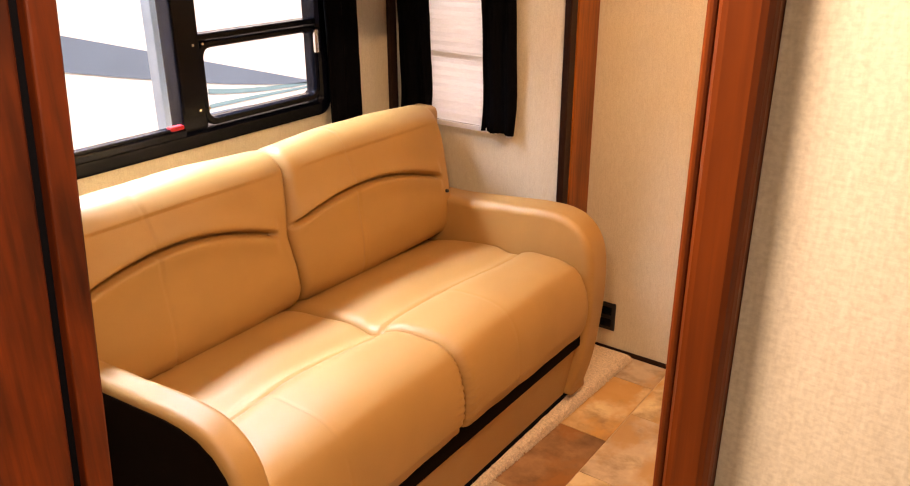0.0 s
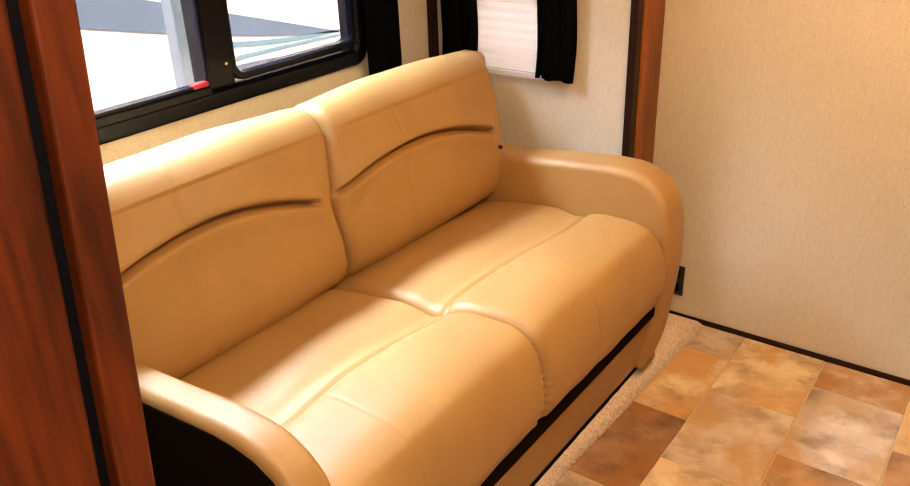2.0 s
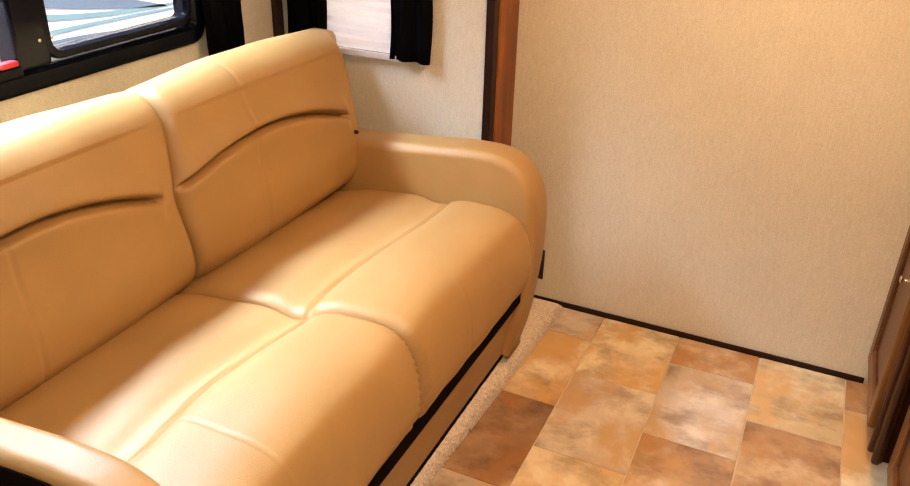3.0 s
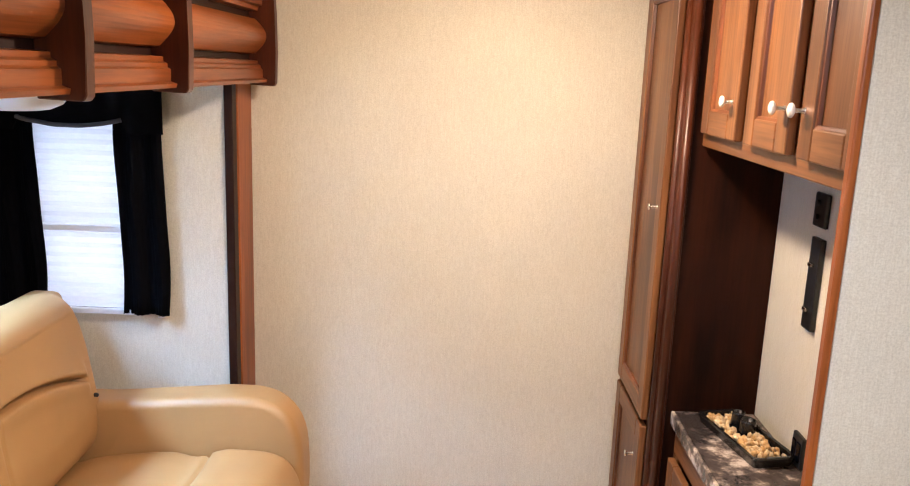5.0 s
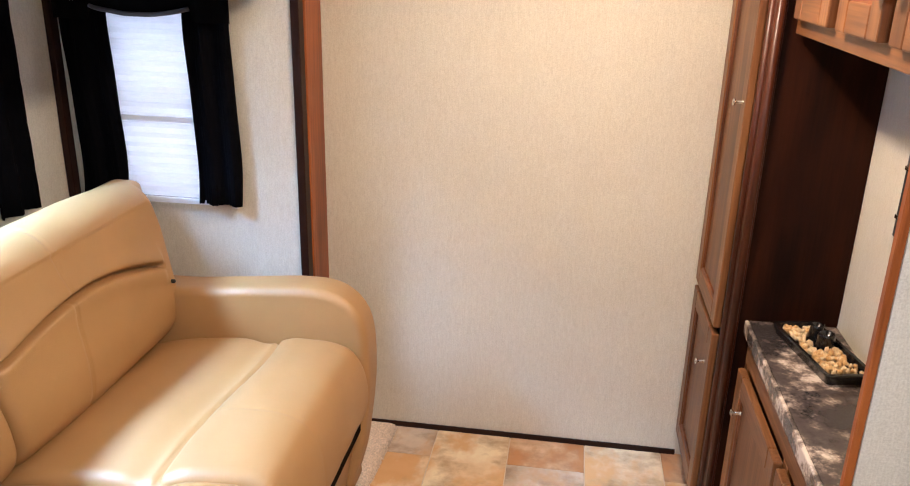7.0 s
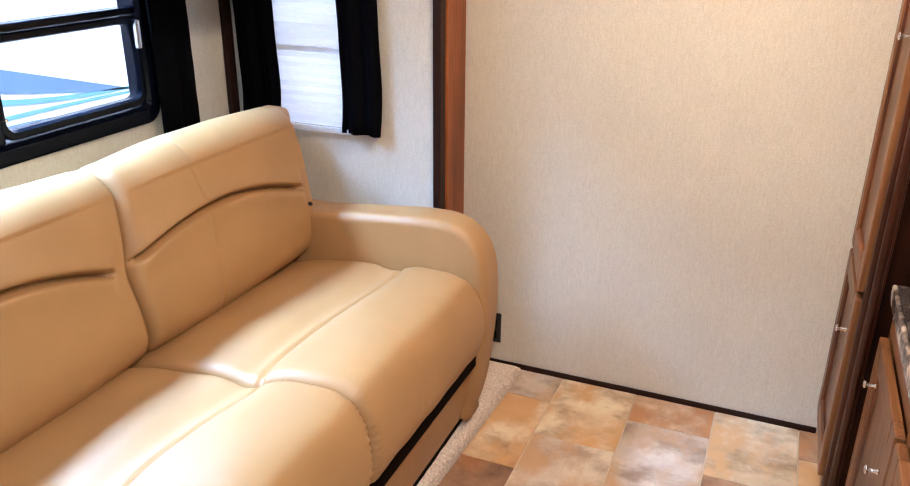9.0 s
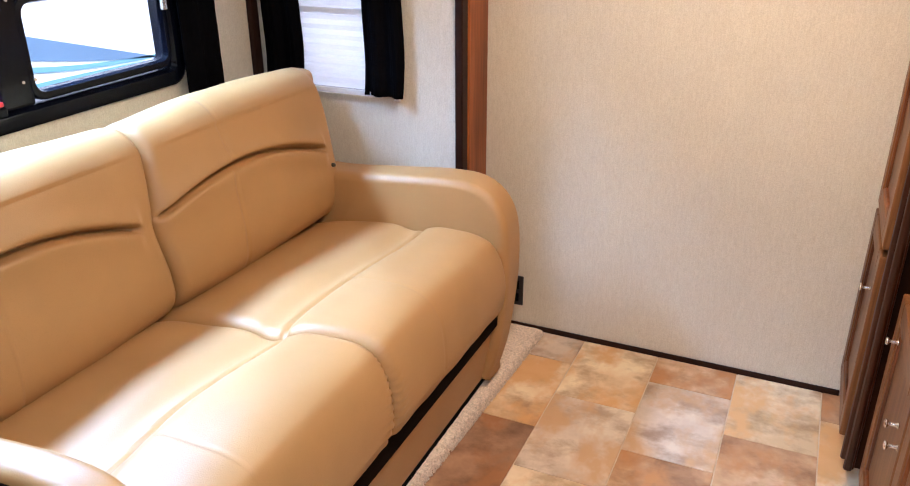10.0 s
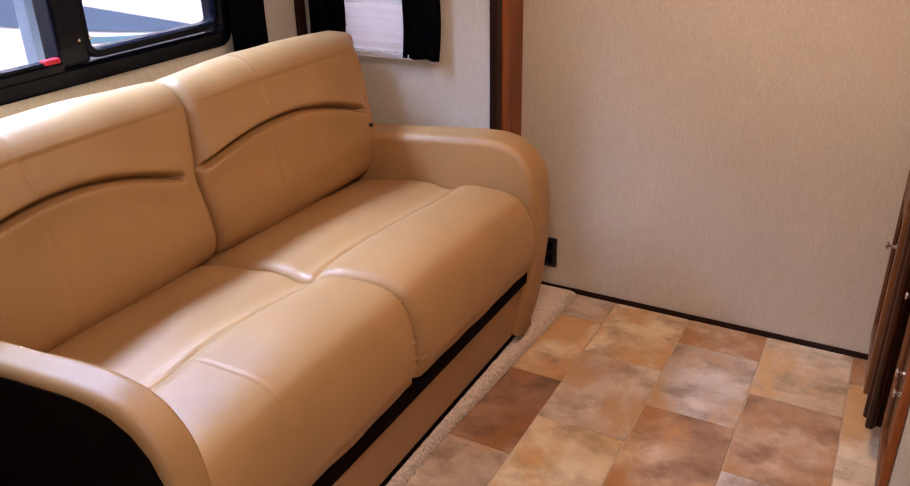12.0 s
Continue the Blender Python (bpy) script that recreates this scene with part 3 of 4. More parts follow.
curtain("curtain", "y", -(X_WINDOW + 0.05), 2.235, 2.375, 0.845, 1.70, 0.03, "narrow black curtain beside the wide window", 2, "black curtains")
curtain("curtain", "y", -(X_WINDOW + 0.05), 0.98, 1.19, 0.845, 1.70, 0.03, "narrow black curtain at the sofa's near end", 3, "black curtains")
curtain("curtain", "x", Y_SLIDE - 0.030, -1.742, -1.612, 0.812, 1.45, 0.022, "narrow black curtain beside the white blind", 2, "black curtains")
curtain("curtain", "x", Y_SLIDE - 0.030, -2.10, -1.962, 0.812, 1.45, 0.022, "narrow black curtain behind the sofa back", 2, "black curtains")


def make_valance(along, fixed, a, b, z_low, z_high, sag, label):
    v = thing("valance", ((a + b) / 2, fixed, z_high) if along == "x" else (fixed, (a + b) / 2, z_high), label, "valance")
    n = 32
    rings, edge = [], []
    for i in range(n + 1):
        t = i / n
        s = a + (b - a) * t
        m = abs(t - 0.5) * 2
        z = z_low + sag * max(0.0, (m - 0.0) ** 2) if m < 0.62 else z_low - 0.01
        w = 0.004 * math.sin(i * 1.3)
        pts = [(fixed - 0.030 + w, z), (fixed - 0.030 + w, z_high), (fixed + 0.004, z_high), (fixed + 0.004, z_high - 0.01), (fixed - 0.022 + w, z_high - 0.012), (fixed - 0.022 + w, z)]
        rings.append([(s, f, zz) if along == "x" else (2 * fixed - f, s, zz) for f, zz in pts])
        if m < 0.62:
            edge.append((s, fixed - 0.031 + w, z + 0.006) if along == "x" else (fixed + 0.031 - w, s, z + 0.006))
    part("cloth", loft(rings), BLACK_CLOTH_AND_SHADE, v, smooth=True)
    part("piping", tube(edge, 0.006, 8), GREY_PIPING, v, "grey piped edge", True)
    return v


make_valance("x", Y_SLIDE - 0.032, -2.10, -1.60, 1.335, 1.60, 0.06, "black cloth valance with a scooped grey-piped edge")
make_valance("y", X_WINDOW + 0.045, 0.98, 2.36, 1.665, 1.752, 0.02, "long black cloth valance over the wide window")


# ---- small window with a pleated blind ----
def make_small_window():
    win = thing("window_2", (-1.85, Y_SLIDE + 0.05, 0.8), "small window behind a closed white blind", "window", kind="structure")
    f = box(sx0, sx0 + 0.02, Y_SLIDE + 0.03, Y_SLIDE + 0.08, sz0, sz1)
    box(sx1 - 0.02, sx1, Y_SLIDE + 0.03, Y_SLIDE + 0.08, sz0, sz1, bm=f)
    box(sx0 + 0.02, sx1 - 0.02, Y_SLIDE + 0.03, Y_SLIDE + 0.08, sz0, sz0 + 0.02, bm=f)
    box(sx0 + 0.02, sx1 - 0.02, Y_SLIDE + 0.03, Y_SLIDE + 0.08, sz1 - 0.02, sz1, bm=f)
    part("window_frame", f, BLACK_FRAME, win)
    part("mullion", box(sx0 + 0.02, sx1 - 0.02, Y_SLIDE + 0.045, Y_SLIDE + 0.07, 1.075, 1.10), BLACK_FRAME, win)
    pane = part("pane", box(sx0 + 0.02, sx1 - 0.02, Y_SLIDE + 0.055, Y_SLIDE + 0.059, sz0 + 0.02, sz1 - 0.02), GLASS, win)
    pane.visible_shadow = False
    blind = thing("pleated_blind", (-1.85, Y_SLIDE - 0.01, 0.8), "closed white pleated blind lit by daylight", "blind")
    rings, n = [], 44
    z_low, z_high = 0.822, 1.46
    ya = Y_SLIDE - 0.006
    for i in range(n + 1):
        z = z_low + (z_high - z_low) * i / n
        y = ya - (0.007 if i % 2 else 0.0)
        rings.append([(-1.985, y, z), (-1.70, y, z), (-1.70, y + 0.0012, z), (-1.985, y + 0.0012, z)])
    part("pleats", loft(rings), BLIND, blind)
    part("middle_rail", box(-1.985, -1.70, ya - 0.013, ya - 0.0085, 1.045, 1.062, 0.002), WHITE_PLASTIC, blind)
    part("bottom_rail", box(-1.985, -1.70, ya - 0.014, ya - 0.0005, 0.806, 0.822, 0.003), WHITE_PLASTIC, blind, "white bottom rail")
    hook = thing("curtain_hook", (-1.64, Y_SLIDE, 0.80), "small clear plastic holdback under the curtain", "hook")
    part("plate", box(-1.652, -1.632, Y_SLIDE - 0.012, Y_SLIDE, 0.798, 0.808, 0.002), WHITE_PLASTIC, hook)


make_small_window()


# ---- slide-out fascia ----
def make_fascia():
    fas = thing("fascia", (-1.37, 1.7, 1.46), "carved cherry wood fascia over the slide-out opening", "fascia", kind="structure")
    y0, y1 = 0.82, 2.71
    part("backing", box(-1.415, -1.40, y0, y1, 1.47, 1.716), DARK_TRIM, fas)

    def moulding(name, pts):
        part(name, extrude_xz(pts, y0, y1), WOOD_Y, fas)
    moulding("lower_rail", [(-1.40, 1.470), (-1.352, 1.470), (-1.350, 1.478), (-1.362, 1.482), (-1.362, 1.505), (-1.368, 1.509), (-1.368, 1.516), (-1.376, 1.520), (-1.376, 1.528), (-1.40, 1.530)])
    roll = [(-1.40, 1.545)] + [(-1.382 + 0.031 * math.sin(math.pi * k / 12), 1.548 + 0.092 * k / 12) for k in range(13)] + [(-1.40, 1.643)]
    moulding("rolled_rail", roll)
    moulding("upper_rail", [(-1.40, 1.660), (-1.374, 1.662), (-1.372, 1.672), (-1.362, 1.676), (-1.360, 1.70), (-1.352, 1.704), (-1.352, 1.716), (-1.40, 1.718)])
    for y in (1.14, 1.565, 1.99, 2.695):
        pts = [(-1.40, 1.462), (-1.334, 1.460), (-1.328, 1.468), (-1.326, 1.55), (-1.328, 1.66), (-1.330, 1.70), (-1.338, 1.708), (-1.40, 1.71)]
        bm = extrude_xz(pts, y - 0.016, y + 0.012)
        bmesh.ops.bevel(bm, geom=list(bm.edges), offset=0.002, segments=1, affect="EDGES")
        part("bracket", bm, WOOD_BRACKET, fas)
    return fas


make_fascia()

# slide-out lamp
LX, LY = -1.80, 2.20
slamp = thing("slide_lamp", (LX, LY, 1.755), "white translucent hanging lamp in the slide-out", "lamp")
rings = []
for k in range(9):
    g = math.sqrt(max(0.0, 1 - (1 - k / 8) ** 2))
    sx, sy = 0.070 + 0.045 * g, 0.07 + 0.06 * g
    rings.append([(LX + sx * math.copysign(abs(math.cos(a)) ** 0.7, math.cos(a)), LY + sy * math.copysign(abs(math.sin(a)) ** 0.7, math.sin(a)), 1.402 + 0.088 * k / 8) for a in (2 * math.pi * i / 32 for i in range(32))])
part("diffuser", loft(rings), WHITE_PLASTIC, slamp, smooth=True)
part("stem", turned((LX, LY, 1.505), (0, 0, 1), [(0, 0.02), (0.2495, 0.02)], 14), WHITE_PLASTIC, slamp)
part("base_plate", box(LX - 0.125, LX + 0.125, LY - 0.14, LY + 0.14, 1.491, 1.511, 0.004), WHITE_PLASTIC, slamp)


# ---- cabinets along the alcove ----
def panel_door(name, x, y0, y1, z0, z1, parent, label=""):
    """A framed door facing -x: stiles, rails and a sunk panel."""
    w, t = 0.052, 0.019
    xf, xb = x - t, x - 0.0005
    d = part(name, box(x - 0.008, xb, y0 + w - 0.004, y1 - w + 0.004, z0 + w - 0.004, z1 - w + 0.004), CABINET_Z, parent, label)
    for nm, r, mt in (("stile", (xf, xb, y0, y0 + w, z0, z1), CABINET_Z), ("stile", (xf, xb, y1 - w, y1, z0, z1), CABINET_Z),
                      ("rail", (xf, xb, y0 + w, y1 - w, z0, z0 + w), CABINET_Y), ("rail", (xf, xb, y0 + w, y1 - w, z1 - w, z1), CABINET_Y)):
        ob = mesh_object(nm, box(*r, 0.0035), mt)
        ob.parent = d
        ob.matrix_parent_inverse = d.matrix_parent_inverse.copy()
        ob.matrix_parent_inverse = Matrix.Identity(4)
    bead = bmesh.new()
    for a, b in (((y0 + w, z0 + w), (y1 - w, z0 + w)), ((y1 - w, z0 + w), (y1 - w, z1 - w)), ((y1 - w, z1 - w), (y0 + w, z1 - w)), ((y0 + w, z1 - w), (y0 + w, z0 + w))):
        tube([(x - 0.010, *a), (x - 0.010, *b)], 0.006, 6, bead)
    ob = mesh_object("bead", bead, WOOD_Z)
    ob.parent = d
    return d


def knob(x, y, z, parent, big=True):
    part("knob_stem", turned((x, y, z), (-1, 0, 0), [(-0.001, 0.006), (0.002, 0.006), (0.004, 0.0035), (0.019, 0.0035)], 10), CHROME, parent, smooth=True)
    if big:
        part("knob", turned((x - 0.018, y, z), (-1, 0, 0), [(0, 0.005), (0.0015, 0.010), (0.004, 0.0122), (0.007, 0.011), (0.0095, 0.006), (0.010, 0.0015)], 16), PORCELAIN, parent, "white porcelain knob", True)
    else:
        part("knob", turned((x - 0.017, y, z), (-1, 0, 0), [(0, 0.004), (0.002, 0.0075), (0.0045, 0.009), (0.007, 0.007), (0.008, 0.002)], 14), CHROME, parent, "small nickel knob", True)


ward = thing("wardrobe", (-0.14, 2.52, 0), "tall cherry wood wardrobe with two stacked doors", "wardrobe")
part("body", box(-0.262, X_ALCOVE - 0.001, 2.312, Y_END - 0.001, 0.10, TOP - 0.004), WOOD_SHADED, ward)
part("plinth", box(-0.20, X_ALCOVE - 0.002, 2.34, Y_END - 0.002, 0.0, 0.10), DARK_TRIM, ward, "dark recessed plinth")
fr = box(-0.282, -0.2625, 2.300, 2.410, 0.10, TOP - 0.004, 0.003)
part("stile", fr, WOOD_BRACKET, ward, "dark cherry wood stile")
part("stile", box(-0.282, -0.2625, 2.712, Y_END - 0.001, 0.10, TOP - 0.004, 0.003), CABINET_Z, ward)
part("rail", box(-0.281, -0.2625, 2.411, 2.711, 0.10, 0.15, 0.002), CABINET_Y, ward)
part("stile_bead", tube([(-0.284, 2.345, 0.10), (-0.284, 2.345, TOP - 0.006)], 0.009, 8), WOOD_BRACKET, ward, smooth=True)
part("corner_bead", tube([(-0.276, 2.302, 0.10), (-0.276, 2.302, TOP - 0.006)], 0.010, 8), WOOD_BRACKET, ward, smooth=True)
panel_door("upper_door", -0.2825, 2.392, 2.728, 0.640, 1.772, ward)
part("rail", box(-0.281, -0.2625, 2.411, 2.711, 1.765, TOP - 0.005, 0.002), CABINET_Y, ward)
panel_door("lower_door", -0.2825, 2.392, 2.728, 0.13, 0.622, ward)
knob(-0.301, 2.418, 1.205, ward, False)
knob(-0.301, 2.440, 0.520, ward, False)

over = thing("overhead_cabinet", (-0.12, 1.87, 1.375), "cherry wood overhead cabinet with three framed doors", "cabinet")
part("body", box(-0.222, X_ALCOVE - 0.001, 1.478, 2.344, 1.380, TOP - 0.004), WOOD_SHADED, over)
part("face_rail", box(-0.240, -0.2225, 1.478, 2.300, 1.372, 1.425, 0.003), CABINET_Y, over)
for y, w in ((1.478, 0.030), (1.700, 0.066), (1.960, 0.072), (2.246, 0.054)):
    part("face_stile", box(-0.240, -0.2225, y, y + w, 1.4255, TOP - 0.004, 0.002), CABINET_Z, over)
for ya, yb, yk in ((2.022, 2.258, 2.050), (1.757, 1.970, 1.776), (1.496, 1.710, 1.694)):
    panel_door("door", -0.2405, ya, yb, 1.405, 1.765, over)
    knob(-0.259, yk, 1.482, over)

dresser = thing("dresser", (-0.12, 1.88, 0), "low cherry wood dresser with drawers and doors", "dresser")
part("body", box(-0.218, X_ALCOVE - 0.001, 1.478, 2.344, 0.09, 0.667), WOOD_SHADED, dresser)
part("plinth", box(-0.17, X_ALCOVE - 0.002, 1.48, 2.344, 0.0, 0.09), DARK_TRIM, dresser)
part("face_rail", box(-0.234, -0.2185, 1.478, 2.300, 0.600, 0.667, 0.002), CABINET_Y, dresser)
for y in (1.478, 1.86, 2.262):
    part("face_stile", box(-0.234, -0.2185, y, y + 0.038, 0.09, 0.5995, 0.002), CABINET_Z, dresser)
for ya, yb, yk, zk in ((1.885, 2.278, 2.245, 0.50), (1.485, 1.870, 1.965, 0.50)):
    d = panel_door("door", -0.2345, ya, yb, 0.11, 0.595, dresser)
for y, z in ((2.19, 0.520), (1.955, 0.470), (1.905, 0.455)):
    knob(-0.252, y, z, dresser, False)

worktop = thing("worktop", (-0.12, 1.9, 0.669), "dark stone-patterned laminate worktop with pale veins", "worktop")
part("slab", box(-0.2375, X_ALCOVE - 0.001, 1.476, 2.311, 0.669, 0.705, 0.002), COUNTER, worktop)
part("front_edge", box(-0.247, -0.2378, 1.476, 2.311, 0.6685, 0.7055, 0.0035), COUNTER_EDGE, worktop, "pale mottled rolled front edge")

# tabletop fountain: black tray with pebbles and two dark pots
foun = thing("pebble_tray", (-0.10, 2.17, 0.705), "black tray of tan pebbles on the worktop", "tray")


tm = pose(-0.120, 2.145, 0.7054, 0, 0, 12)


def rrect(hx, hy, r, z):
    pts = []
    for cx, cy, s in ((hx - r, hy - r, 0), (-hx + r, hy - r, 90), (-hx + r, -hy + r, 180), (hx - r, -hy + r, 270)):
        for k in range(5):
            a = radians(s + 22.5 * k)
            pts.append((cx + r * math.cos(a), cy + r * math.sin(a), z))
    return [tm @ Vector(p) for p in pts]


bm = loft([rrect(0.046, 0.122, 0.010, 0.0), rrect(0.054, 0.130, 0.012, 0.022), rrect(0.052, 0.128, 0.012, 0.025), rrect(0.045, 0.121, 0.010, 0.024), rrect(0.042, 0.118, 0.010, 0.010)])
part("tray", bm, BLACK_TRAY, foun)
PEBBLE = plain("tan_pebble", (0.55, 0.33, 0.12), 0.4, vary=0.3, noise_scale=30)
PEBBLE2 = plain("cream_pebble", (0.66, 0.48, 0.26), 0.4, vary=0.25, noise_scale=30)
rng = random.Random(5)
pebble_meshes = []
for mt in (PEBBLE, PEBBLE2):
    for k in range(3):
        b = bmesh.new()
        bmesh.ops.create_icosphere(b, subdivisions=1, radius=1.0)
        for v in b.verts:
            v.co *= 1 + 0.22 * noise.noise(v.co * 1.7 + Vector((k * 5, 0, 0)))
        me = bpy.data.meshes.new("pebble")
        b.to_mesh(me)
        b.free()
        for p in me.polygons:
            p.use_smooth = True
        me.materials.append(mt)
        pebble_meshes.append(me)
for k in range(230):
    u, v = rng.uniform(-0.036, 0.036), rng.uniform(-0.112, 0.112)
    if abs(v - 0.035) < 0.034 and u > -0.012:
        continue
    ob = new("pebble", pebble_meshes[rng.randrange(6)])
    ob.parent = foun
    s = rng.uniform(0.0042, 0.0078)
    m = tm @ pose(u, v, 0.013 + rng.uniform(0, 0.010), rng.uniform(0, 360), rng.uniform(0, 360), rng.uniform(0, 360)) @ Matrix.Diagonal((s * 1.35, s, s * 0.8, 1))
    ob.matrix_basis = Matrix.Translation(-Vector(foun.location)) @ m
for u, v, r in ((0.016, 0.058, 0.016), (0.014, 0.012, 0.020)):
    c = tm @ Vector((u, v, 0.010))
    part("pot", turned(c, (0, 0, 1), [(0, r * 0.8), (0.012, r), (0.034, r * 0.9), (0.040, r * 0.95), (0.040, r * 0.7), (0.030, r * 0.65)], 16), BLACK_TRAY, foun, "small dark glazed pot", True)

# wall plates of the alcove
sw = thing("switch_panel", (X_ALCOVE, 2.14, 1.09), "tall black control panel with bright switches", "switch")
part("plate", box(X_ALCOVE - 0.012, X_ALCOVE - 0.0005, 2.044, 2.094, 1.008, 1.208, 0.003), BLACK_PLASTIC, sw)
for z in (1.053, 1.15):
    part("button", box(X_ALCOVE - 0.020, X_ALCOVE - 0.0125, 2.062, 2.080, z - 0.004, z + 0.004, 0.001), CHROME, sw, "bright metal toggle")
jack = thing("wall_plate", (X_ALCOVE, 2.14, 1.25), "black cable plate under the overhead cabinet", "wall plate")
part("plate", box(X_ALCOVE - 0.010, X_ALCOVE - 0.0005, 2.046, 2.106, 1.230, 1.302, 0.003), BLACK_PLASTIC, jack)
for z in (1.252, 1.282):
    part("socket", turned((X_ALCOVE - 0.0105, 2.080, z), (-1, 0, 0), [(0, 0.006), (0.006, 0.006), (0.006, 0.003)], 10), BLACK_PLASTIC, jack)


def outlet(name, base, ranges, slots, label):
    o = thing(name, base, label, "outlet")
    part("plate", box(*ranges, 0.003), BLACK_PLASTIC, o)
    for r in slots:
        part("socket_face", box(*r, 0.002), BLACK_FRAME, o)


outlet("wall_outlet", (X_ALCOVE, 2.09, 0.74), (X_ALCOVE - 0.010, X_ALCOVE - 0.0005, 2.008, 2.062, 0.708, 0.780),
       [(X_ALCOVE - 0.013, X_ALCOVE - 0.0102, 2.014, 2.032, 0.722, 0.766), (X_ALCOVE - 0.013, X_ALCOVE - 0.0102, 2.038, 2.056, 0.722, 0.766)], "black outlet plate above the worktop")
outlet("wall_outlet", (-1.31, Y_END, 0.14), (-1.352, -1.284, Y_END - 0.009, Y_END - 0.0005, 0.088, 0.196),
       [(-1.338, -1.298, Y_END - 0.012, Y_END - 0.0092, 0.103, 0.133), (-1.338, -1.298, Y_END - 0.012, Y_END - 0.0092, 0.150, 0.180)], "black outlet plate low on the end wall")

# round ceiling lamps of the room and the hall, unseen; third added as fill
GLOW = glowing("warm_lamp_glow", (1.0, 0.8, 0.55), 2.0)
for x, y in ((-0.66, 1.98), (-0.56, 0.57), (0.22, -0.15)):
    cl = thing("ceiling_lamp", (x, y, TOP), "unseen round warm white ceiling lamp", "lamp", "ceiling lamps")
    part("housing", turned((x, y, TOP - 0.001), (0, 0, -1), [(0, 0.115), (0.022, 0.112), (0.030, 0.10)], 28), WHITE_PLASTIC, cl, smooth=True)
    part("diffuser", turned((x, y, TOP - 0.032), (0, 0, -1), [(0, 0.096), (0.012, 0.088), (0.018, 0.06), (0.020, 0.01)], 28), GLOW, cl, smooth=True)

# ---- outside the wide window ----
ASPHALT = plain("grey_lot", (0.20, 0.20, 0.20), 0.9, vary=0.2, noise_scale=6)
WHITE_SIDING = plain("white_siding", (0.80, 0.81, 0.82), 0.35, vary=0.03, noise_scale=3, bump=0)
SLATE = plain("slate_blue_stripe", (0.12, 0.19, 0.28), 0.35, vary=0.06, noise_scale=4, bump=0)
TEAL = plain("pale_teal_stripe", (0.14, 0.30, 0.37), 0.35, vary=0.06, noise_scale=4, bump=0)
STEEL = plain("blue_grey_steel", (0.42, 0.55, 0.68), 0.4, 0.2, vary=0.06)
ground = tagged(mesh_object("ground", box(-400, 400, -400, 400, -0.95, -0.90), ASPHALT), "pale grey paved lot", "ground", kind="structure")
XN = -3.6
trailer = thing("trailer", (XN - 1.2, 2.6, -0.9), "white travel trailer with slate blue swoosh stripes", "trailer")
part("body", box(XN - 2.4, XN, -4.0, 9.0, -0.45, 2.6, 0.06, segments=3), WHITE_SIDING, trailer)


def swoosh(top, low, material, name, n=28):
    """A tapering stripe on the trailer's side between two quadratic curves of (y, z)."""
    def curve(c, t):
        a, b, d = (Vector(p) for p in c)
        return a * (1 - t) ** 2 + b * 2 * t * (1 - t) + d * t * t
    rings = []
    for i in range(n + 1):
        p, q = curve(top, i / n), curve(low, i / n)
        if (p - q).length < 0.002:
            p = q + Vector((0, 0.002))
        rings.append([(XN + 0.001, p.x, p.y), (XN + 0.005, p.x, p.y), (XN + 0.005, q.x, q.y), (XN + 0.001, q.x, q.y)])
    part(name, loft(rings), material, trailer)


swoosh([(-1.5, 2.09), (1.1, 1.34), (3.64, 0.60)], [(-1.5, 1.95), (2.3, 0.72), (3.64, 0.595)], SLATE, "stripe")
swoosh([(2.88, 0.685), (3.2, 0.625), (3.70, 0.606)], [(2.88, 0.660), (3.2, 0.600), (3.70, 0.594)], TEAL, "stripe")
swoosh([(2.88, 0.605), (3.2, 0.605), (3.70, 0.582)], [(2.88, 0.585), (3.2, 0.588), (3.70, 0.572)], TEAL, "stripe")
swoosh([(2.88, 0.562), (3.2, 0.565), (3.60, 0.500)], [(2.88, 0.545), (3.2, 0.550), (3.60, 0.492)], SLATE, "stripe")
for y in (1.0, 1.9):
    tyre = part("wheel", turned((XN - 0.02, y, -0.56), (-1, 0, 0), [(0, 0.2), (0, 0.34), (0.2, 0.34), (0.2, 0.2)], 28), BLACK_PLASTIC, trailer, smooth=True)
post = thing("awning_post", (-2.55, 1.95, -0.9), "blue-grey steel awning post outside the window", "post")
part("channel", box(-2.60, -2.55, 1.905, 2.005, -0.9, 2.4, 0.004), STEEL, post)
part("flange", box(-2.548, -2.535, 1.985, 2.009, -0.9, 2.4, 0.002), STEEL, post)
for z in (0.93, 0.98, 1.6):
    part("bolt", turned((-2.549, 1.945, z), (1, 0, 0), [(0, 0.010), (0.006, 0.010), (0.008, 0.006)], 8), CHROME, post)

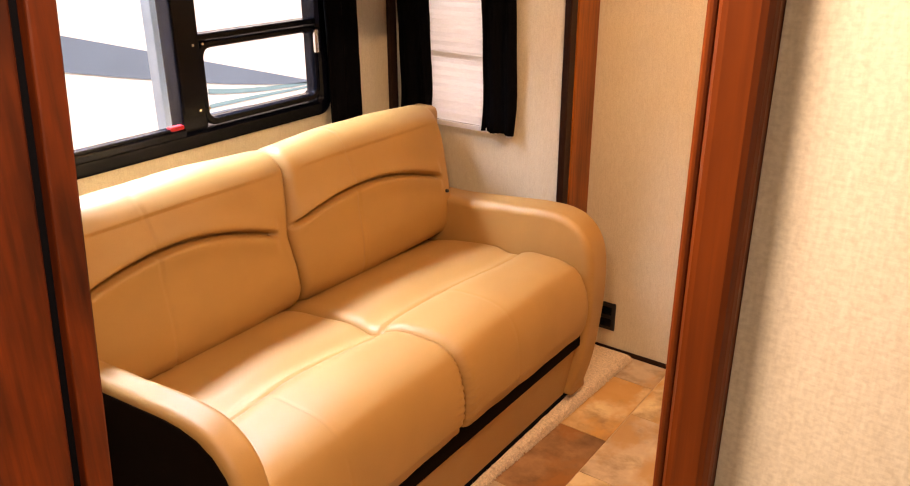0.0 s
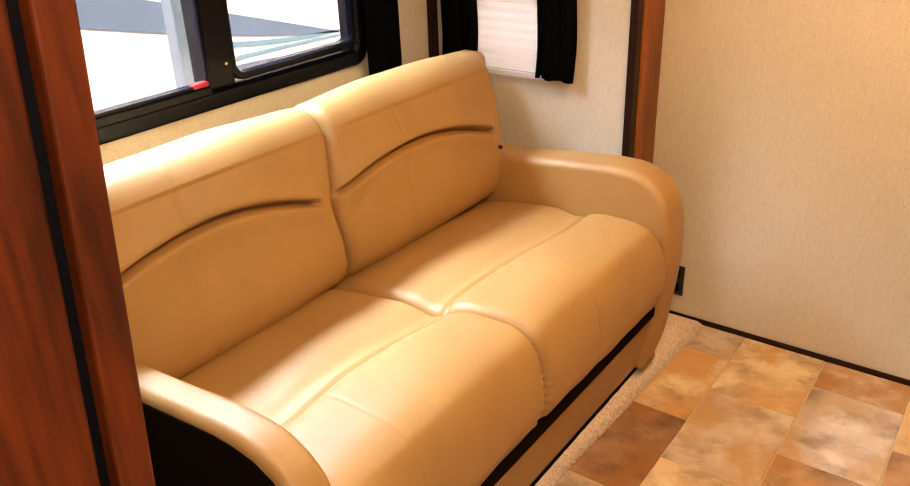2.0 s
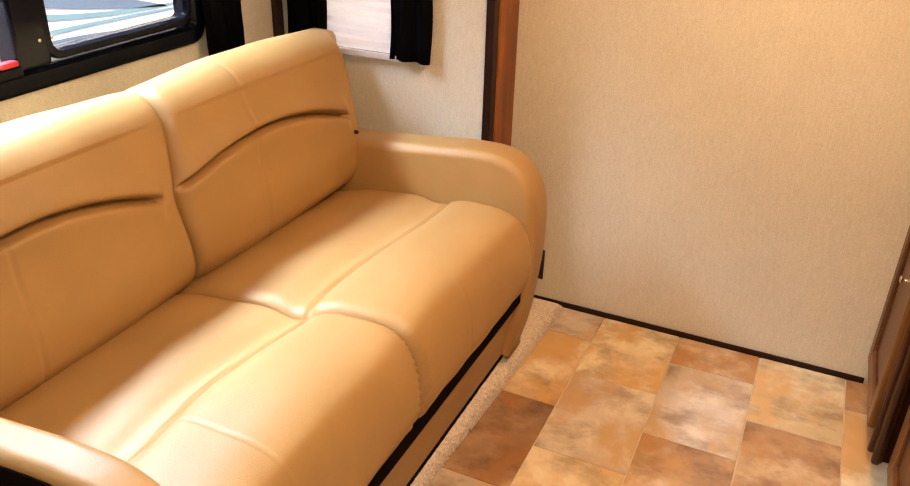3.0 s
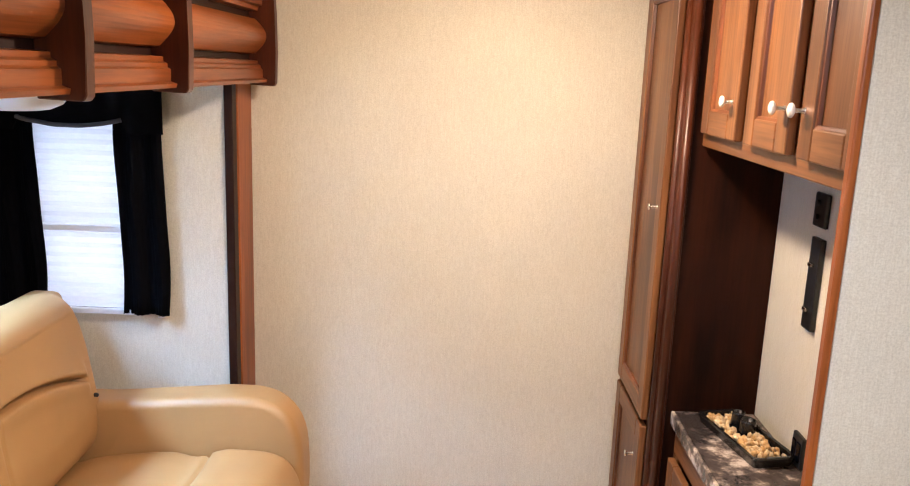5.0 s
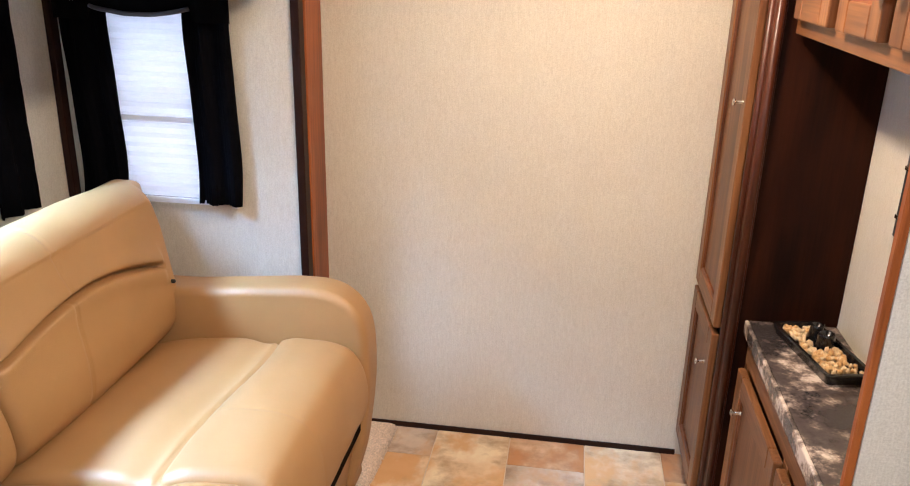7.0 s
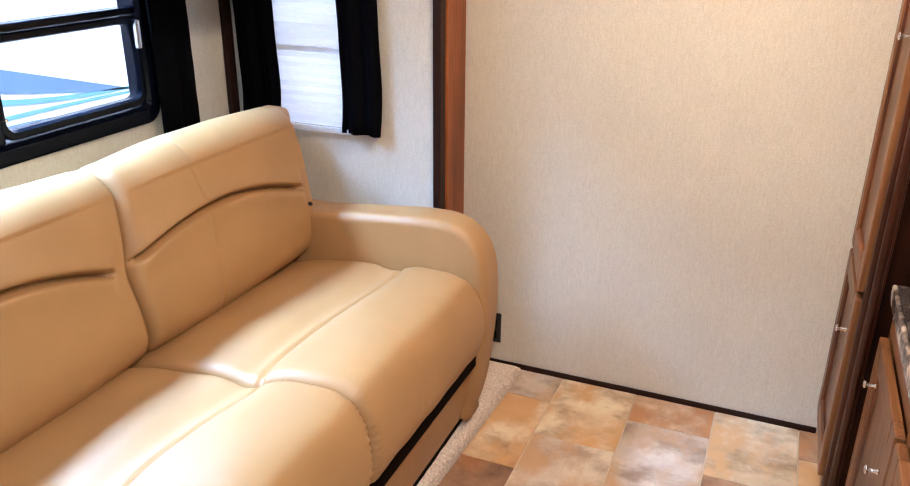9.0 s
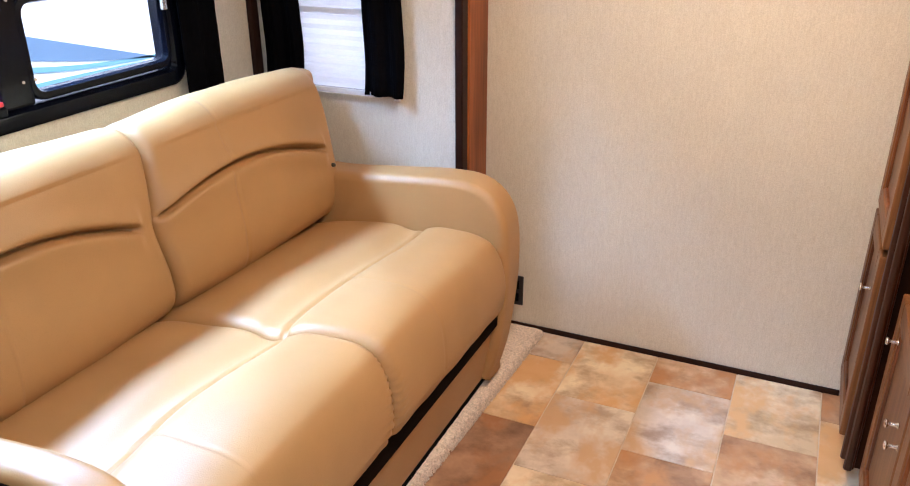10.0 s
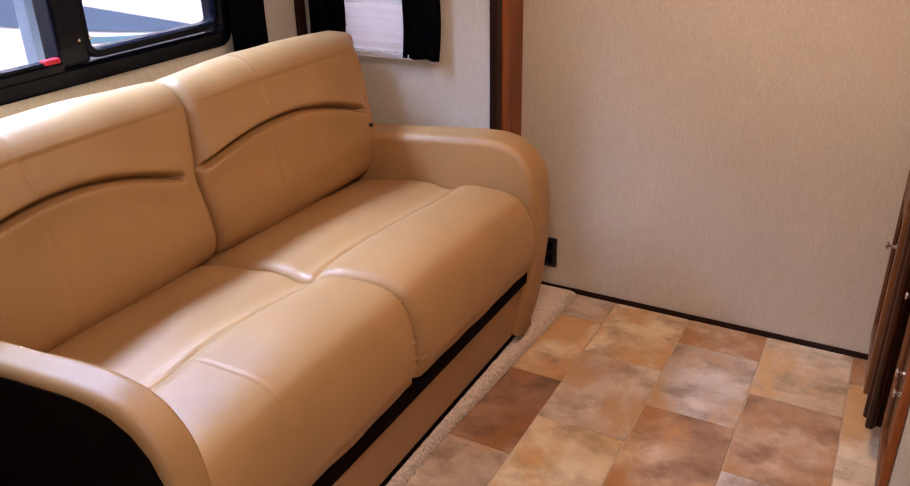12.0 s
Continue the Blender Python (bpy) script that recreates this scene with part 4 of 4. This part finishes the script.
# ---- carpet edge and floor tiles ----
rng = random.Random(11)
rings = []
ny = 260
for i in range(ny + 1):
    y = 0.86 + (Y_END - 0.012 - 0.86) * i / ny
    e = -1.242 + rng.uniform(-0.006, 0.006) + 0.034 * max(0.0, y - 1.9) / 0.74
    rings.append([(-2.14, y, 0.001), (-2.14, y, 0.010), (e - 0.02, y, 0.012 + rng.uniform(0, 0.003)), (e - 0.004, y, 0.009 + rng.uniform(-0.002, 0.002)), (e, y, 0.001)])
tagged(mesh_object("carpet", loft(rings), CARPET), "sand-coloured carpet with a frayed edge under the sofa", "carpet")
tuft = bmesh.new()
for k in range(9000):
    y = rng.uniform(0.9, Y_END - 0.03)
    e = -1.240 + 0.034 * max(0.0, y - 1.9) / 0.74
    x = e - abs(rng.gauss(0, 0.035)) + 0.006
    h, w = rng.uniform(0.005, 0.012), 0.0022
    lean = Vector((rng.uniform(-0.004, 0.006), rng.uniform(-0.004, 0.004), 0))
    p = Vector((x, y, 0.008))
    a = rng.uniform(0, math.pi)
    d = Vector((math.cos(a) * w, math.sin(a) * w, 0))
    o = Vector((-d.y, d.x, 0))
    q = [tuft.verts.new(p + d), tuft.verts.new(p - d * 0.5 + o), tuft.verts.new(p - d * 0.5 - o), tuft.verts.new(p + lean + Vector((0, 0, h)))]
    for tri in ((0, 1, 3), (1, 2, 3), (2, 0, 3)):
        tuft.faces.new([q[i] for i in tri])
tagged(mesh_object("carpet_pile", tuft, CARPET), "loose sand-coloured carpet pile along the edge", "carpet", kind="stuff")

TILE_W, TILE_L, JOINT_X, JOINT_Y = 0.243, 0.355, 0.0034, 0.0016
known = {(0, 2): 4, (0, 1): 2, (0, 3): 0, (0, 4): 2, (1, 2): 2, (1, 3): 0, (1, 1): 1, (2, 2): 3, (2, 3): 2, (2, 4): 3, (3, 2): 3, (3, 3): 1, (3, 1): 2, (4, 2): 1, (4, 3): 0, (4, 4): 3}
tile_meshes = {}


def tile_mesh(w, l, kind):
    key = (round(w, 4), round(l, 4), kind)
    if key not in tile_meshes:
        b = box(-w / 2, w / 2, -l / 2, l / 2, 0.0, 0.0030)
        top = [e for e in b.edges if all(v.co.z > 0.002 for v in e.verts)]
        bmesh.ops.bevel(b, geom=top, offset=0.0008, segments=1, affect="EDGES")
        me = bpy.data.meshes.new("tile")
        b.to_mesh(me)
        b.free()
        me.materials.append(TILES[kind])
        tile_meshes[key] = me
    return tile_meshes[key]


rng = random.Random(3)
for c in range(-2, 8):
    xa, xb = -1.06 + (c - 1) * TILE_W, -1.06 + c * TILE_W
    shift = 0.0 if c % 2 == 0 else 0.178
    xa2, xb2 = max(xa, -1.246 if xa < -1.0 and xb > -1.3 else -1.56), min(xb, 0.60)
    for r in range(-10, 6):
        ya = 2.277 + (r - 3) * TILE_L + shift
        yb = ya + TILE_L
        ya2, yb2 = max(ya, -1.9), min(yb, Y_END - 0.001)
        if yb2 - ya2 < 0.02 or xb2 - xa2 < 0.02:
            continue
        kind = known.get((c, r), rng.choice((0, 0, 1, 1, 2, 3, 4)))
        lo = xa2
        if xb <= -1.23 and yb2 > 0.86:
            continue
        ob = new("tile", tile_mesh(xb2 - lo - JOINT_X, yb2 - ya2 - JOINT_Y, kind))
        ob.parent = floor
        ob.location = ((xb2 + lo) / 2, (ya2 + yb2) / 2, 0.0002)
